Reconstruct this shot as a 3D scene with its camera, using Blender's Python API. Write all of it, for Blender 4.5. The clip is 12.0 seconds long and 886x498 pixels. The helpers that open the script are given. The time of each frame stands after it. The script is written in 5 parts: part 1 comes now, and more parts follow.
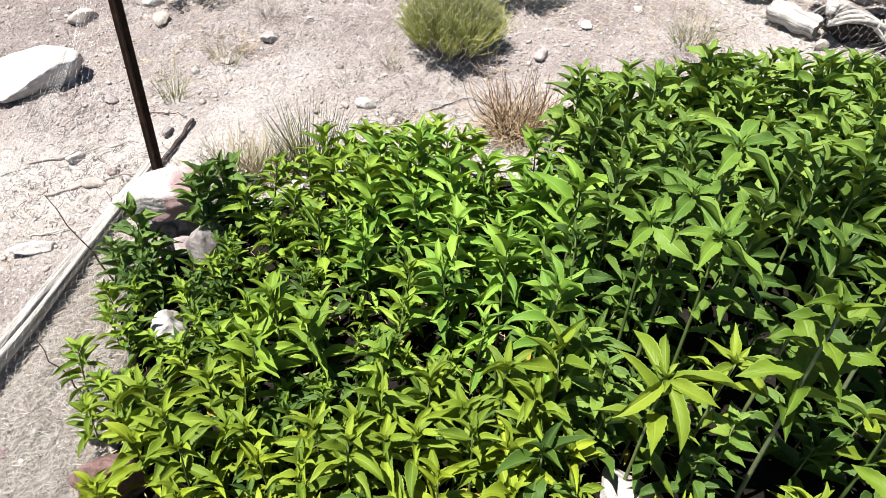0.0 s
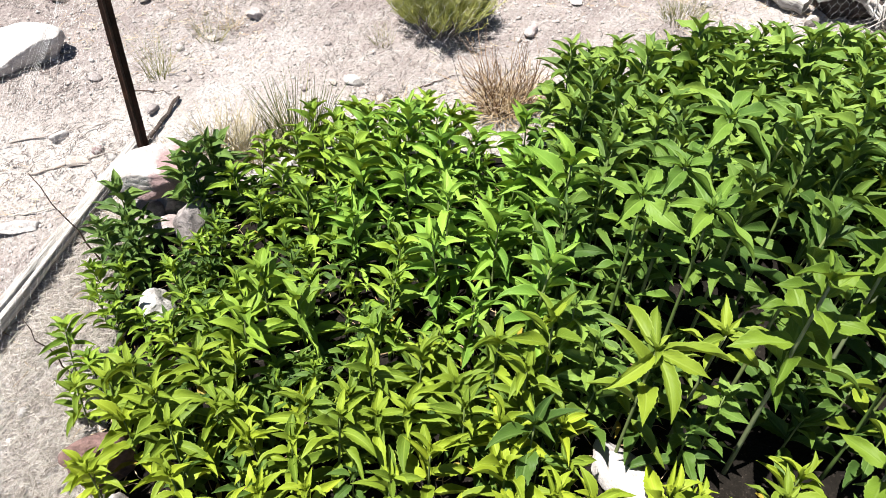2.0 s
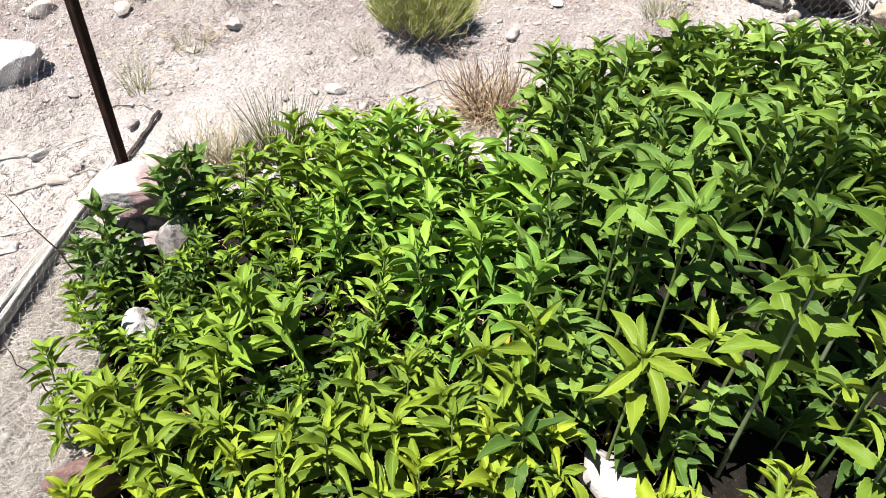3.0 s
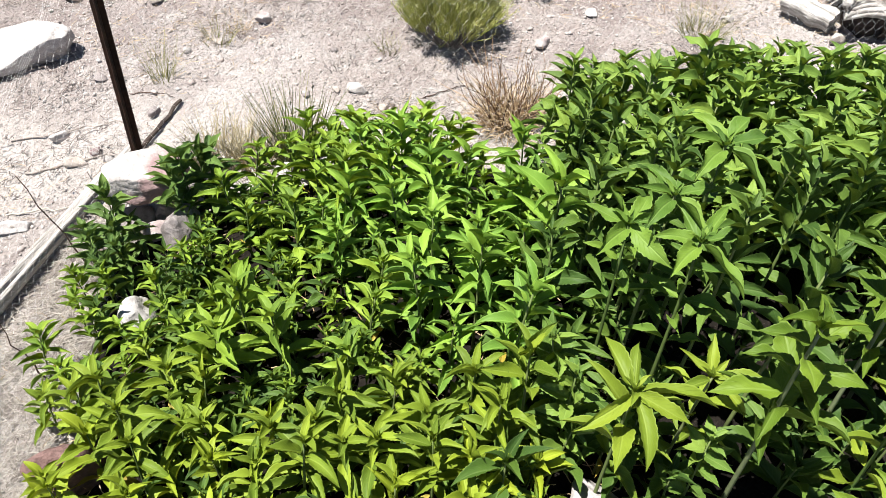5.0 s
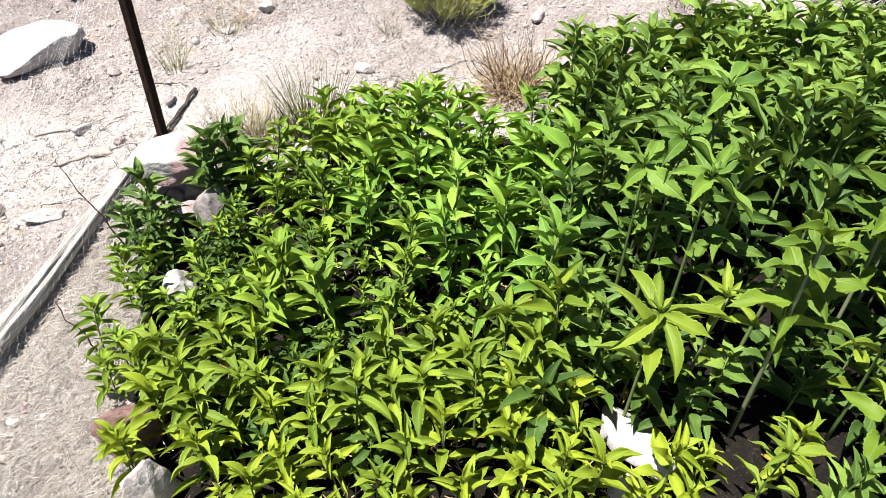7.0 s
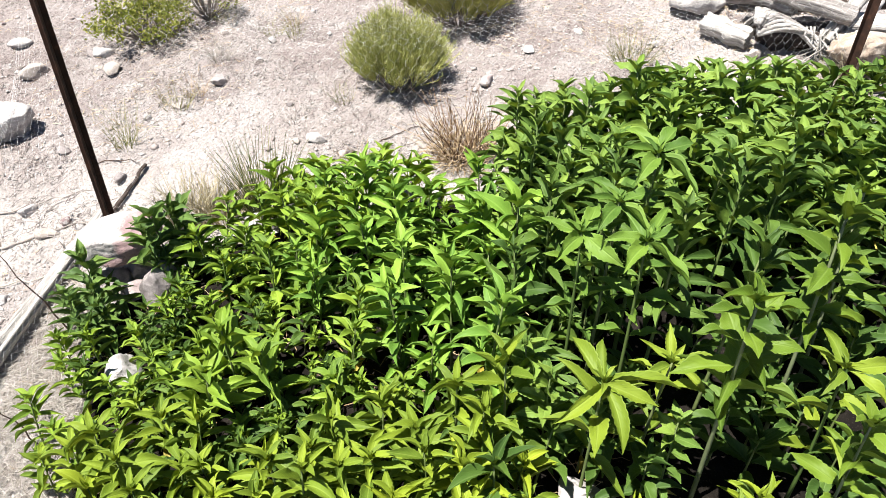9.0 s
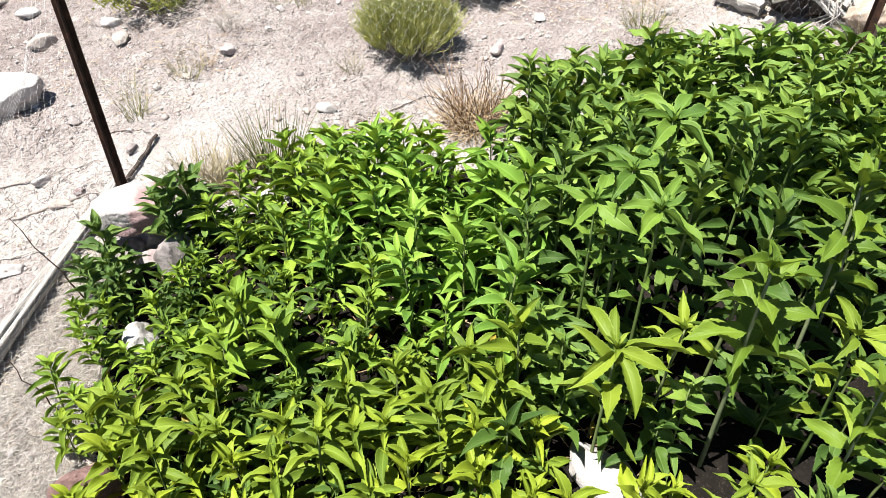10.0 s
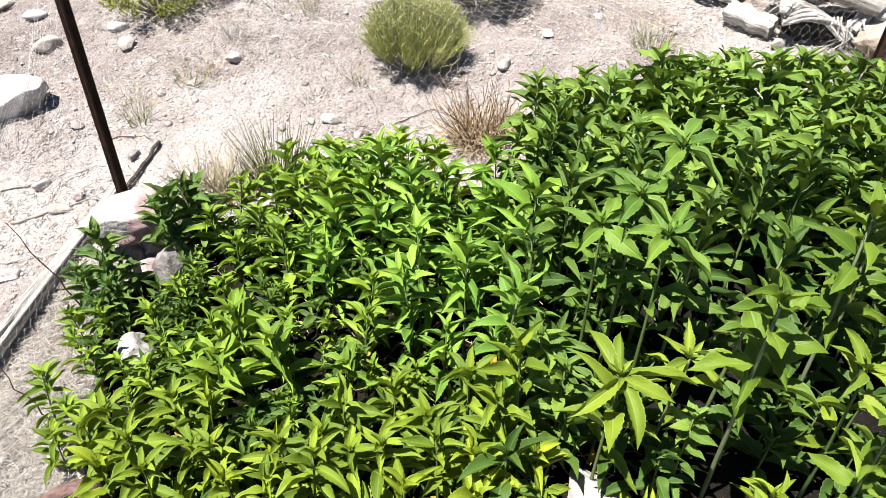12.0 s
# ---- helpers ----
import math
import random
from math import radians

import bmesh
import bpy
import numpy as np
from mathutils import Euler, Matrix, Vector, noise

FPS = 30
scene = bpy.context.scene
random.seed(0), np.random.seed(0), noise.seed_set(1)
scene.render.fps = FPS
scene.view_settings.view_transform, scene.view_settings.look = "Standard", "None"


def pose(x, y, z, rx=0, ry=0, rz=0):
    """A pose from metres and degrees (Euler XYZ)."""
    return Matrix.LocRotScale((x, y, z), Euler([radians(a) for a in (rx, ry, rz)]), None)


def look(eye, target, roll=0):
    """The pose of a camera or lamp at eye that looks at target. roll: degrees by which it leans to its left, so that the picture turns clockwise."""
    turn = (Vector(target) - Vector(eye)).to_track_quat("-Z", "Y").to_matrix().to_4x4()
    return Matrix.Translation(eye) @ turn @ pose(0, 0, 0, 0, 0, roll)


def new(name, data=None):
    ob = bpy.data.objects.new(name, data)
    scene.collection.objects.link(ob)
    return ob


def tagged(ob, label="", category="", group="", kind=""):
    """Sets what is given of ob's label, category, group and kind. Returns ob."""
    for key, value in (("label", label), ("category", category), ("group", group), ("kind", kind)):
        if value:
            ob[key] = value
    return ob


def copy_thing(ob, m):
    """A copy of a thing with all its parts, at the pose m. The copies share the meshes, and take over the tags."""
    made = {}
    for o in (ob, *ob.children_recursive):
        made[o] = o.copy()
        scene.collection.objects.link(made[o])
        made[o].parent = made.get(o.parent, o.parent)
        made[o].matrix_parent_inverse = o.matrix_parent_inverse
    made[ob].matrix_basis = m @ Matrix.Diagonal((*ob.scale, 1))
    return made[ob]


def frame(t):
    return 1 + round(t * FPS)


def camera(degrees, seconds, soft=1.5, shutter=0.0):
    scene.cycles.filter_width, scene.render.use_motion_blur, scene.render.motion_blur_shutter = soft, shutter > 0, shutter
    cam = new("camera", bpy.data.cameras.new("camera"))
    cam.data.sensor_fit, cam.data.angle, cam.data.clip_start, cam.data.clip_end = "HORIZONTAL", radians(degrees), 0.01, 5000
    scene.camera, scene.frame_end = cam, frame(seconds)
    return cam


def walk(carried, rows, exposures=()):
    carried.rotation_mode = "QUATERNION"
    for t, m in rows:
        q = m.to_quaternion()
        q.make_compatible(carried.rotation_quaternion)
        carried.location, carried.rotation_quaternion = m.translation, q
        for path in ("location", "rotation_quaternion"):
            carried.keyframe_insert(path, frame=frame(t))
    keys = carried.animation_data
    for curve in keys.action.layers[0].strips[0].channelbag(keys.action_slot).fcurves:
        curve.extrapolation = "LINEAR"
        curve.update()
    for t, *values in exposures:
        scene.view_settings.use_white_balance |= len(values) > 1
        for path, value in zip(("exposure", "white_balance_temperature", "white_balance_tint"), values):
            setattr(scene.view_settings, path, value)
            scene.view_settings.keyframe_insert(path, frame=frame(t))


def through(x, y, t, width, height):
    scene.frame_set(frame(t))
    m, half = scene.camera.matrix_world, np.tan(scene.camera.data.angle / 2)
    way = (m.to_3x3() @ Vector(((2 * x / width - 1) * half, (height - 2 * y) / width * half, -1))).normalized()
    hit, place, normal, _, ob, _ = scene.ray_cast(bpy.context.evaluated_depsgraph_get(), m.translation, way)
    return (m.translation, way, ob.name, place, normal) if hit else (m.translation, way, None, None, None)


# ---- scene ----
cam = camera(66.4, 12.0, 0.5)
PATH = [
    (0, (-0.189, -0.349, 1.793), (-0.139, 1.202, 0.531), 3.6),
    (0.5, (-0.167, -0.354, 1.775), (-0.086, 1.179, 0.492), 2.4),
    (1, (-0.191, -0.354, 1.764), (-0.166, 1.166, 0.464), 3.0),
    (1.5, (-0.208, -0.368, 1.773), (-0.222, 1.151, 0.473), 2.7),
    (2, (-0.191, -0.355, 1.767), (-0.108, 1.165, 0.47), 4.1),
    (2.5, (-0.169, -0.345, 1.78), (-0.081, 1.192, 0.503), 2.3),
    (3, (-0.162, -0.325, 1.774), (-0.062, 1.197, 0.481), 2.7),
    (3.2, (-0.16, -0.33, 1.769), (-0.074, 1.192, 0.474), 3.6),
    (4.8, (-0.103, -0.293, 1.761), (-0.1, 1.264, 0.506), 2.4),
    (5, (-0.069, -0.266, 1.758), (-0.066, 1.261, 0.466), 4.3),
    (5.5, (0.005, -0.219, 1.724), (-0.155, 1.245, 0.371), 4.3),
    (6, (0.022, -0.24, 1.719), (-0.295, 1.191, 0.359), 1.1),
    (6.5, (-0.102, -0.366, 1.77), (-0.355, 1.133, 0.471), -2.3),
    (7, (-0.18, -0.444, 1.764), (-0.14, 1.069, 0.456), 2.0),
    (7.5, (-0.181, -0.471, 1.777), (-0.133, 1.057, 0.487), -0.3),
    (7.7, (-0.17, -0.482, 1.791), (-0.105, 1.082, 0.545), -0.7),
    (9.3, (-0.08, -0.381, 1.798), (0.025, 1.225, 0.611), 0.9),
    (9.5, (-0.09, -0.378, 1.789), (0.004, 1.205, 0.571), 1.2),
    (10, (-0.103, -0.409, 1.793), (-0.021, 1.149, 0.542), 0.3),
    (10.5, (-0.084, -0.414, 1.813), (0.022, 1.171, 0.598), -0.3),
    (11, (-0.064, -0.396, 1.8), (0.083, 1.206, 0.612), -1.4),
    (11.5, (-0.087, -0.385, 1.81), (0.017, 1.206, 0.603), 0.2),
    (12, (-0.107, -0.37, 1.797), (-0.026, 1.204, 0.567), 1.8),
]
EXPOSURE = [(0.0, 1.44), (0.6, 1.53), (1.5, 1.56), (3.0, 1.54), (5.0, 1.44), (5.6, 1.55), (6.5, 1.56), (7.5, 1.58), (9.5, 1.57), (12.0, 1.57)]
walk(cam, [(t, look(eye, target, roll)) for t, eye, target, roll in PATH], EXPOSURE)

# ---------------------------------------------------------------- light
SUN_AZ, SUN_EL = radians(-116), radians(69)          # azimuth clockwise from +y
SUN_DIR = Vector((math.sin(SUN_AZ) * math.cos(SUN_EL), math.cos(SUN_AZ) * math.cos(SUN_EL), math.sin(SUN_EL)))
world = bpy.data.worlds.new("desert_sky")
scene.world = world
world.use_nodes = True
wn = world.node_tree.nodes
sky = wn.new("ShaderNodeTexSky")
sky.sky_type, sky.sun_disc = "NISHITA", False
sky.sun_elevation, sky.sun_rotation = SUN_EL, SUN_AZ
sky.altitude, sky.air_density, sky.dust_density = 2000, 0.65, 0.1
wn["Background"].inputs["Strength"].default_value = 0.05
world.node_tree.links.new(sky.outputs[0], wn["Background"].inputs[0])
sun_data = bpy.data.lights.new("sun", "SUN")
sun_data.energy, sun_data.angle, sun_data.color = 5.0, radians(0.55), (1.0, 0.96, 0.9)
sun = new("sun", sun_data)
sun.matrix_world = look(SUN_DIR * 20, (0, 0, 0))


# ---------------------------------------------------------------- materials
class Mat:
    """A small builder round one node material."""

    def __init__(self, name):
        self.m = bpy.data.materials.new(name)
        self.m.use_nodes = True
        self.n, self.l = self.m.node_tree.nodes, self.m.node_tree.links
        self.b = self.n["Principled BSDF"]

    def node(self, kind, **inputs):
        nd = self.n.new("ShaderNode" + kind)
        for k, v in inputs.items():
            self.put(nd, k.replace("_", " "), v)
        return nd

    def put(self, nd, key, v):
        sock = nd.inputs[int(key)] if key.isdigit() else nd.inputs[key]
        if isinstance(v, bpy.types.NodeSocket):
            self.l.new(v, sock)
        else:
            sock.default_value = v

    def coords(self, scale=(1, 1, 1), kind="Object"):
        mp = self.node("Mapping")
        self.l.new(self.node("TexCoord").outputs[kind], mp.inputs[0])
        mp.inputs["Scale"].default_value = scale
        return mp.outputs[0]

    def noise(self, scale, detail=5, rough=0.6, vec=None, dist=0.0):
        nd = self.node("TexNoise", Scale=scale, Detail=detail, Roughness=rough, Distortion=dist)
        if vec is not None:
            self.l.new(vec, nd.inputs["Vector"])
        return nd.outputs["Fac"]

    def voronoi(self, scale, vec=None, out="Distance", feature="F1"):
        nd = self.node("TexVoronoi", Scale=scale)
        nd.feature = feature
        if vec is not None:
            self.l.new(vec, nd.inputs["Vector"])
        return nd.outputs[out]

    def ramp(self, fac, *stops):
        nd = self.node("ValToRGB")
        self.l.new(fac, nd.inputs[0])
        els = nd.color_ramp.elements
        while len(els) < len(stops):
            els.new(0.5)
        for e, (p, c) in zip(els, stops):
            e.position, e.color = p, (*c, 1) if isinstance(c, tuple) else (c, c, c, 1)
        return nd.outputs[0]

    def mix(self, fac, a, b, mode="MIX"):
        nd = self.node("Mix")
        nd.data_type, nd.blend_type = "RGBA", mode
        for key, v in ((0, fac), (6, a), (7, b)):
            if isinstance(v, tuple):
                v = (*v, 1)
            if isinstance(v, bpy.types.NodeSocket):
                self.l.new(v, nd.inputs[key])
            else:
                nd.inputs[key].default_value = v
        return nd.outputs[2]

    def math(self, op, a, b=0.5):
        nd = self.node("Math")
        nd.operation = op
        self.put(nd, "0", a)
        self.put(nd, "1", b)
        return nd.outputs[0]

    def bump(self, h, strength=0.5, dist=0.01, before=None):
        nd = self.node("Bump", Strength=strength, Distance=dist, Height=h)
        if before is not None:
            self.l.new(before, nd.inputs["Normal"])
        self.l.new(nd.outputs[0], self.b.inputs["Normal"])
        return nd.outputs[0]

    def done(self, color, rough=0.85, metal=0.0, spec=0.3):
        self.put(self.b, "Base Color", color if isinstance(color, bpy.types.NodeSocket) else (*color, 1))
        self.put(self.b, "Roughness", rough)
        self.put(self.b, "Metallic", metal)
        self.put(self.b, "Specular IOR Level", spec)
        return self.m


def dirt_material():
    k = Mat("desert_dirt")
    v = k.coords()
    big, mid, fine = k.noise(0.9, 4, 0.6, v), k.noise(7, 6, 0.65, v), k.noise(70, 6, 0.7, v)
    base = k.ramp(big, (0.36, (0.310, 0.275, 0.262)), (0.5, (0.400, 0.370, 0.356)), (0.64, (0.485, 0.462, 0.448)))
    rosy = k.ramp(mid, (0.46, 0.0), (0.68, 0.4))
    c = k.mix(rosy, base, (0.325, 0.262, 0.240))
    patch = k.ramp(k.noise(2.6, 5, 0.7, v, 0.5), (0.48, 0.0), (0.60, 0.75))
    c = k.mix(patch, c, (0.235, 0.200, 0.192))
    sep = k.node("SeparateXYZ")
    k.l.new(v, sep.inputs[0])
    reach = k.math("MULTIPLY", k.math("ADD", sep.outputs[1], k.math("MULTIPLY", k.noise(1.7, 5, 0.6, v, 0.4), 1.0)), 0.25)
    sand = k.ramp(reach, (0.48, 0.08), (0.63, 0.62), (0.80, 0.0))
    c = k.mix(sand, c, (0.575, 0.545, 0.512))
    duff = k.ramp(k.math("SUBTRACT", reach, k.math("MULTIPLY", sep.outputs[0], 0.05)), (0.72, 0.0), (0.92, 0.50))
    c = k.mix(duff, c, (0.245, 0.208, 0.200))
    pale = k.ramp(k.noise(9, 5, 0.7, v, 0.8), (0.55, 0.0), (0.66, 0.7))
    c = k.mix(pale, c, (0.500, 0.485, 0.470))
    # Shade of the fine pits, put into the colour where the bump is low.
    pit_shade = k.ramp(fine, (0.26, (0.40, 0.34, 0.31)), (0.42, (0.90, 0.88, 0.87)), (0.6, (1.0, 1.0, 1.0)))
    c = k.mix(0.9, c, pit_shade, "MULTIPLY")
    grit = k.ramp(k.voronoi(150, v, "Color"), (0.2, 0.25), (0.8, 0.75))
    c = k.mix(0.35, c, grit, "SOFT_LIGHT")
    peb = k.voronoi(55, v)
    crumb = k.noise(95, 5, 0.75, v, 0.6)
    c = k.mix(k.ramp(crumb, (0.59, 0.0), (0.66, 0.6)), c, (0.165, 0.130, 0.118))
    speck = k.noise(230, 3, 0.7, v)
    c = k.mix(k.ramp(speck, (0.60, 0.0), (0.68, 0.6)), c, (0.26, 0.21, 0.19))
    h = k.math("ADD", k.math("MULTIPLY", fine, 1.0), k.math("MULTIPLY", peb, -0.6))
    n1 = k.bump(mid, 0.8, 0.04)
    k.bump(h, 1.0, 0.022, n1)
    return k.done(c, 0.95, 0, 0.1)


def soil_material():
    k = Mat("bed_soil")
    v = k.coords()
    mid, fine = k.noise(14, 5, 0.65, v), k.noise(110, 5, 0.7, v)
    # Dark soil, lowered further: the shade between stalks is put into its colour.
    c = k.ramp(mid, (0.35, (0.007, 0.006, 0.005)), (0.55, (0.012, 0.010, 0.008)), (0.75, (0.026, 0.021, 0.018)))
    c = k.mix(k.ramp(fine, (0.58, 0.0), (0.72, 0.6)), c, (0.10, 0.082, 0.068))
    k.bump(fine, 1.0, 0.012)
    return k.done(c, 0.95, 0, 0.1)


def rock_material(name, light, dark, tint, tint_at=0.55, grain=30, rough=0.85, layer=None):
    k = Mat(name)
    v = k.coords()
    big, mid, fine = k.noise(5, 4, 0.55, v, 0.4), k.noise(grain, 6, 0.65, v), k.noise(grain * 7, 4, 0.6, v)
    c = k.ramp(mid, (0.3, dark), (0.62, light))
    if layer:
        sep = k.node("SeparateXYZ")
        k.l.new(v, sep.inputs[0])
        side = k.math("ADD", k.math("MULTIPLY", sep.outputs[0], layer[0]), k.math("MULTIPLY", sep.outputs[1], layer[1]))
        side = k.math("ADD", side, k.math("MULTIPLY", sep.outputs[2], layer[2]))
        big = k.math("ADD", big, side)
    c = k.mix(k.ramp(big, (tint_at, 0.0), (tint_at + 0.10, 0.9)), c, tint)
    c = k.mix(0.35, c, k.ramp(fine, (0.35, 0.45), (0.6, 1.0)), "MULTIPLY")
    pick = k.node("ObjectInfo").outputs["Random"]
    c = k.mix(0.25, c, k.ramp(pick, (0.0, (0.7, 0.66, 0.64)), (1.0, (1.0, 1.0, 1.0))), "MULTIPLY")
    n1 = k.bump(mid, 0.6, 0.02)
    k.bump(fine, 0.5, 0.004, n1)
    return k.done(c, rough, 0, 0.25)


def gravel_material():
    k = Mat("gravel")
    pick = k.node("NewGeometry").outputs["Random Per Island"]
    c = k.ramp(pick, (0.0, (0.27, 0.222, 0.205)), (0.2, (0.350, 0.310, 0.292)), (0.6, (0.400, 0.360, 0.336)), (1.0, (0.480, 0.460, 0.445)))
    c = k.mix(0.5, c, k.ramp(k.noise(160, 4, 0.6, k.coords()), (0.3, 0.6), (0.6, 1.0)), "MULTIPLY")
    return k.done(c, 0.9, 0, 0.2)


def wood_material(name, light, dark, crack=0.5):
    """Sun-bleached wood; its grain runs along the local x axis."""
    k = Mat(name)
    v = k.coords((2.2, 30, 30))
    v2 = k.coords((7, 110, 110))
    g, f = k.noise(1.5, 6, 0.6, v, 0.6), k.noise(1.4, 5, 0.7, v2, 0.3)
    c = k.ramp(g, (0.32, dark), (0.55, light), (0.8, tuple(min(1, x * 1.18) for x in light)))
    c = k.mix(0.8, c, k.ramp(f, (0.3, crack), (0.52, 1.0)), "MULTIPLY")
    blotch = k.noise(9, 4, 0.6, k.coords())
    c = k.mix(k.ramp(blotch, (0.5, 0.0), (0.75, 0.5)), c, tuple(0.65 * x + 0.03 for x in light))
    n1 = k.bump(g, 0.8, 0.02)
    k.bump(f, 0.7, 0.006, n1)
    return k.done(c, 0.9, 0, 0.15)


def rust_material():
    k = Mat("rusted_steel")
    v = k.coords()
    a, f = k.noise(22, 5, 0.65, v), k.noise(160, 4, 0.7, v)
    c = k.ramp(a, (0.35, (0.022, 0.012, 0.008)), (0.55, (0.05, 0.024, 0.015)), (0.75, (0.11, 0.048, 0.026)))
    c = k.mix(0.5, c, k.ramp(f, (0.3, 0.5), (0.65, 1.0)), "MULTIPLY")
    k.bump(f, 0.5, 0.002)
    return k.done(c, 0.8, 0.25, 0.3)


def wire_material():
    k = Mat("galvanised_wire")
    c = k.ramp(k.noise(60, 3, 0.5, k.coords()), (0.35, (0.50, 0.49, 0.48)), (0.65, (0.75, 0.75, 0.75)))
    return k.done(c, 0.5, 0.15, 0.5)


def leaf_material(name, dark, mid, bright, glow, through=0.12):
    """A leaf with pale midrib and side veins; u runs across the blade and v along it."""
    k = Mat(name)
    uv = k.node("TexCoord").outputs["UV"]
    sep = k.node("SeparateXYZ")
    k.l.new(uv, sep.inputs[0])
    off = k.math("ABSOLUTE", k.math("SUBTRACT", sep.outputs[0], 0.5))
    rib = k.ramp(off, (0.0, 1.0), (0.035, 0.55), (0.07, 0.0))
    side = k.math("FRACT", k.math("SUBTRACT", k.math("MULTIPLY", sep.outputs[1], 8.0), k.math("MULTIPLY", off, 5.5)))
    vein = k.ramp(side, (0.0, 0.0), (0.44, 0.0), (0.5, 0.7), (0.56, 0.0), (1.0, 0.0))
    margin = k.ramp(off, (0.0, 0.0), (0.445, 0.0), (0.49, 0.9))
    lines = k.math("MAXIMUM", k.math("MAXIMUM", rib, vein), margin)
    info = k.math("FRACT", k.math("ADD", k.node("ObjectInfo").outputs["Random"], k.node("NewGeometry").outputs["Random Per Island"]))
    blot = k.noise(45, 4, 0.6, k.coords())
    pick = k.math("ADD", k.math("MULTIPLY", info, 0.75), k.math("MULTIPLY", blot, 0.3))
    c = k.ramp(pick, (0.1, dark), (0.5, mid), (0.92, bright))
    c = k.mix(k.math("MULTIPLY", lines, 0.25), c, tuple(min(1, x * 1.35 + 0.05) for x in bright))
    spots = k.ramp(k.noise(150, 3, 0.6, k.coords()), (0.72, 0.0), (0.78, 0.55))
    c = k.mix(spots, c, (0.16, 0.13, 0.03))
    height = k.math("ADD", k.math("MULTIPLY", lines, -1.0), k.math("MULTIPLY", blot, 0.8))
    k.bump(height, 0.5, 0.003)
    m = k.done(c, 0.55, 0, 0.17)
    tr = k.node("BsdfTranslucent")
    k.l.new(k.mix(0.72, c, glow), tr.inputs[0])
    mx = k.node("MixShader", Fac=through)
    k.l.new(k.b.outputs[0], mx.inputs[1])
    k.l.new(tr.outputs[0], mx.inputs[2])
    k.l.new(mx.outputs[0], k.n["Material Output"].inputs[0])
    return m


def stalk_material(name, a, b, c3, rough=0.75, island=True, through=0.0):
    """Thin stems, blades and straw, tinted strand by strand."""
    k = Mat(name)
    pick = k.node("NewGeometry").outputs["Random Per Island"] if island else k.node("ObjectInfo").outputs["Random"]
    c = k.ramp(pick, (0.0, a), (0.5, b), (1.0, c3))
    c = k.mix(0.45, c, k.ramp(k.noise(50, 4, 0.6, k.coords()), (0.3, 0.55), (0.65, 1.0)), "MULTIPLY")
    m = k.done(c, rough, 0, 0.2)
    if through:
        tr = k.node("BsdfTranslucent")
        k.l.new(c, tr.inputs[0])
        mx = k.node("MixShader", Fac=through)
        k.l.new(k.b.outputs[0], mx.inputs[1])
        k.l.new(tr.outputs[0], mx.inputs[2])
        k.l.new(mx.outputs[0], k.n["Material Output"].inputs[0])
    return m


DIRT, SOIL, GRAVEL = dirt_material(), soil_material(), gravel_material()
WHITE_ROCK = rock_material("white_rock", (0.492, 0.474, 0.462), (0.360, 0.336, 0.324), (0.396, 0.348, 0.330), 0.62)
PINK_ROCK = rock_material("pink_white_rock", (0.468, 0.444, 0.432), (0.360, 0.318, 0.312), (0.240, 0.156, 0.156), 0.44)
BANDED_ROCK = rock_material("banded_rock", (0.485, 0.465, 0.452), (0.370, 0.340, 0.330), (0.31, 0.205, 0.205), 0.36, layer=(2.4, -1.6, -1.3))
RED_ROCK = rock_material("red_rock", (0.225, 0.140, 0.128), (0.105, 0.064, 0.058), (0.29, 0.21, 0.20), 0.58, 45)
STAINED_ROCK = rock_material("stained_rock", (0.56, 0.525, 0.51), (0.36, 0.305, 0.285), (0.27, 0.175, 0.155), 0.64, 22)
GREY_ROCK = rock_material("grey_rock", (0.312, 0.282, 0.276), (0.180, 0.156, 0.150), (0.360, 0.312, 0.300), 0.55)
TAN_ROCK = rock_material("tan_rock", (0.432, 0.390, 0.354), (0.300, 0.258, 0.228), (0.348, 0.252, 0.180), 0.58)
ORANGE_ROCK = rock_material("orange_rock", (0.42, 0.36, 0.30), (0.20, 0.14, 0.10), (0.48, 0.45, 0.42), 0.50, 16)
PALE_WOOD = wood_material("bleached_wood", (0.444, 0.426, 0.402), (0.216, 0.198, 0.180), 0.35)
GREY_WOOD = wood_material("grey_wood", (0.348, 0.324, 0.306), (0.084, 0.072, 0.066), 0.25)
# Dark wood, lowered further so the woodpile hollow reads as deep shade.
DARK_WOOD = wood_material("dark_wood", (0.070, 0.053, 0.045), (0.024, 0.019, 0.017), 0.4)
RUST, WIRE = rust_material(), wire_material()
LEAF_SHORT = leaf_material("leaf_short", (0.069, 0.127, 0.017), (0.122, 0.200, 0.021), (0.198, 0.286, 0.030), (0.362, 0.459, 0.017))
LEAF_TALL = leaf_material("leaf_tall", (0.029, 0.063, 0.013), (0.051, 0.098, 0.016), (0.091, 0.149, 0.023), (0.188, 0.259, 0.015))
LEAF_YOUNG = leaf_material("leaf_young", (0.108, 0.158, 0.013), (0.166, 0.222, 0.016), (0.228, 0.284, 0.021), (0.410, 0.440, 0.012))
LEAF_WARM = leaf_material("leaf_warm", (0.069, 0.116, 0.013), (0.120, 0.176, 0.016), (0.187, 0.250, 0.022), (0.336, 0.394, 0.014))
LEAF_HALF = leaf_material("leaf_half", (0.063, 0.137, 0.022), (0.117, 0.219, 0.029), (0.198, 0.320, 0.044), (0.330, 0.476, 0.022))
LEAF_CROSS = leaf_material("leaf_cross", (0.042, 0.090, 0.016), (0.076, 0.142, 0.021), (0.133, 0.214, 0.030), (0.237, 0.342, 0.017))
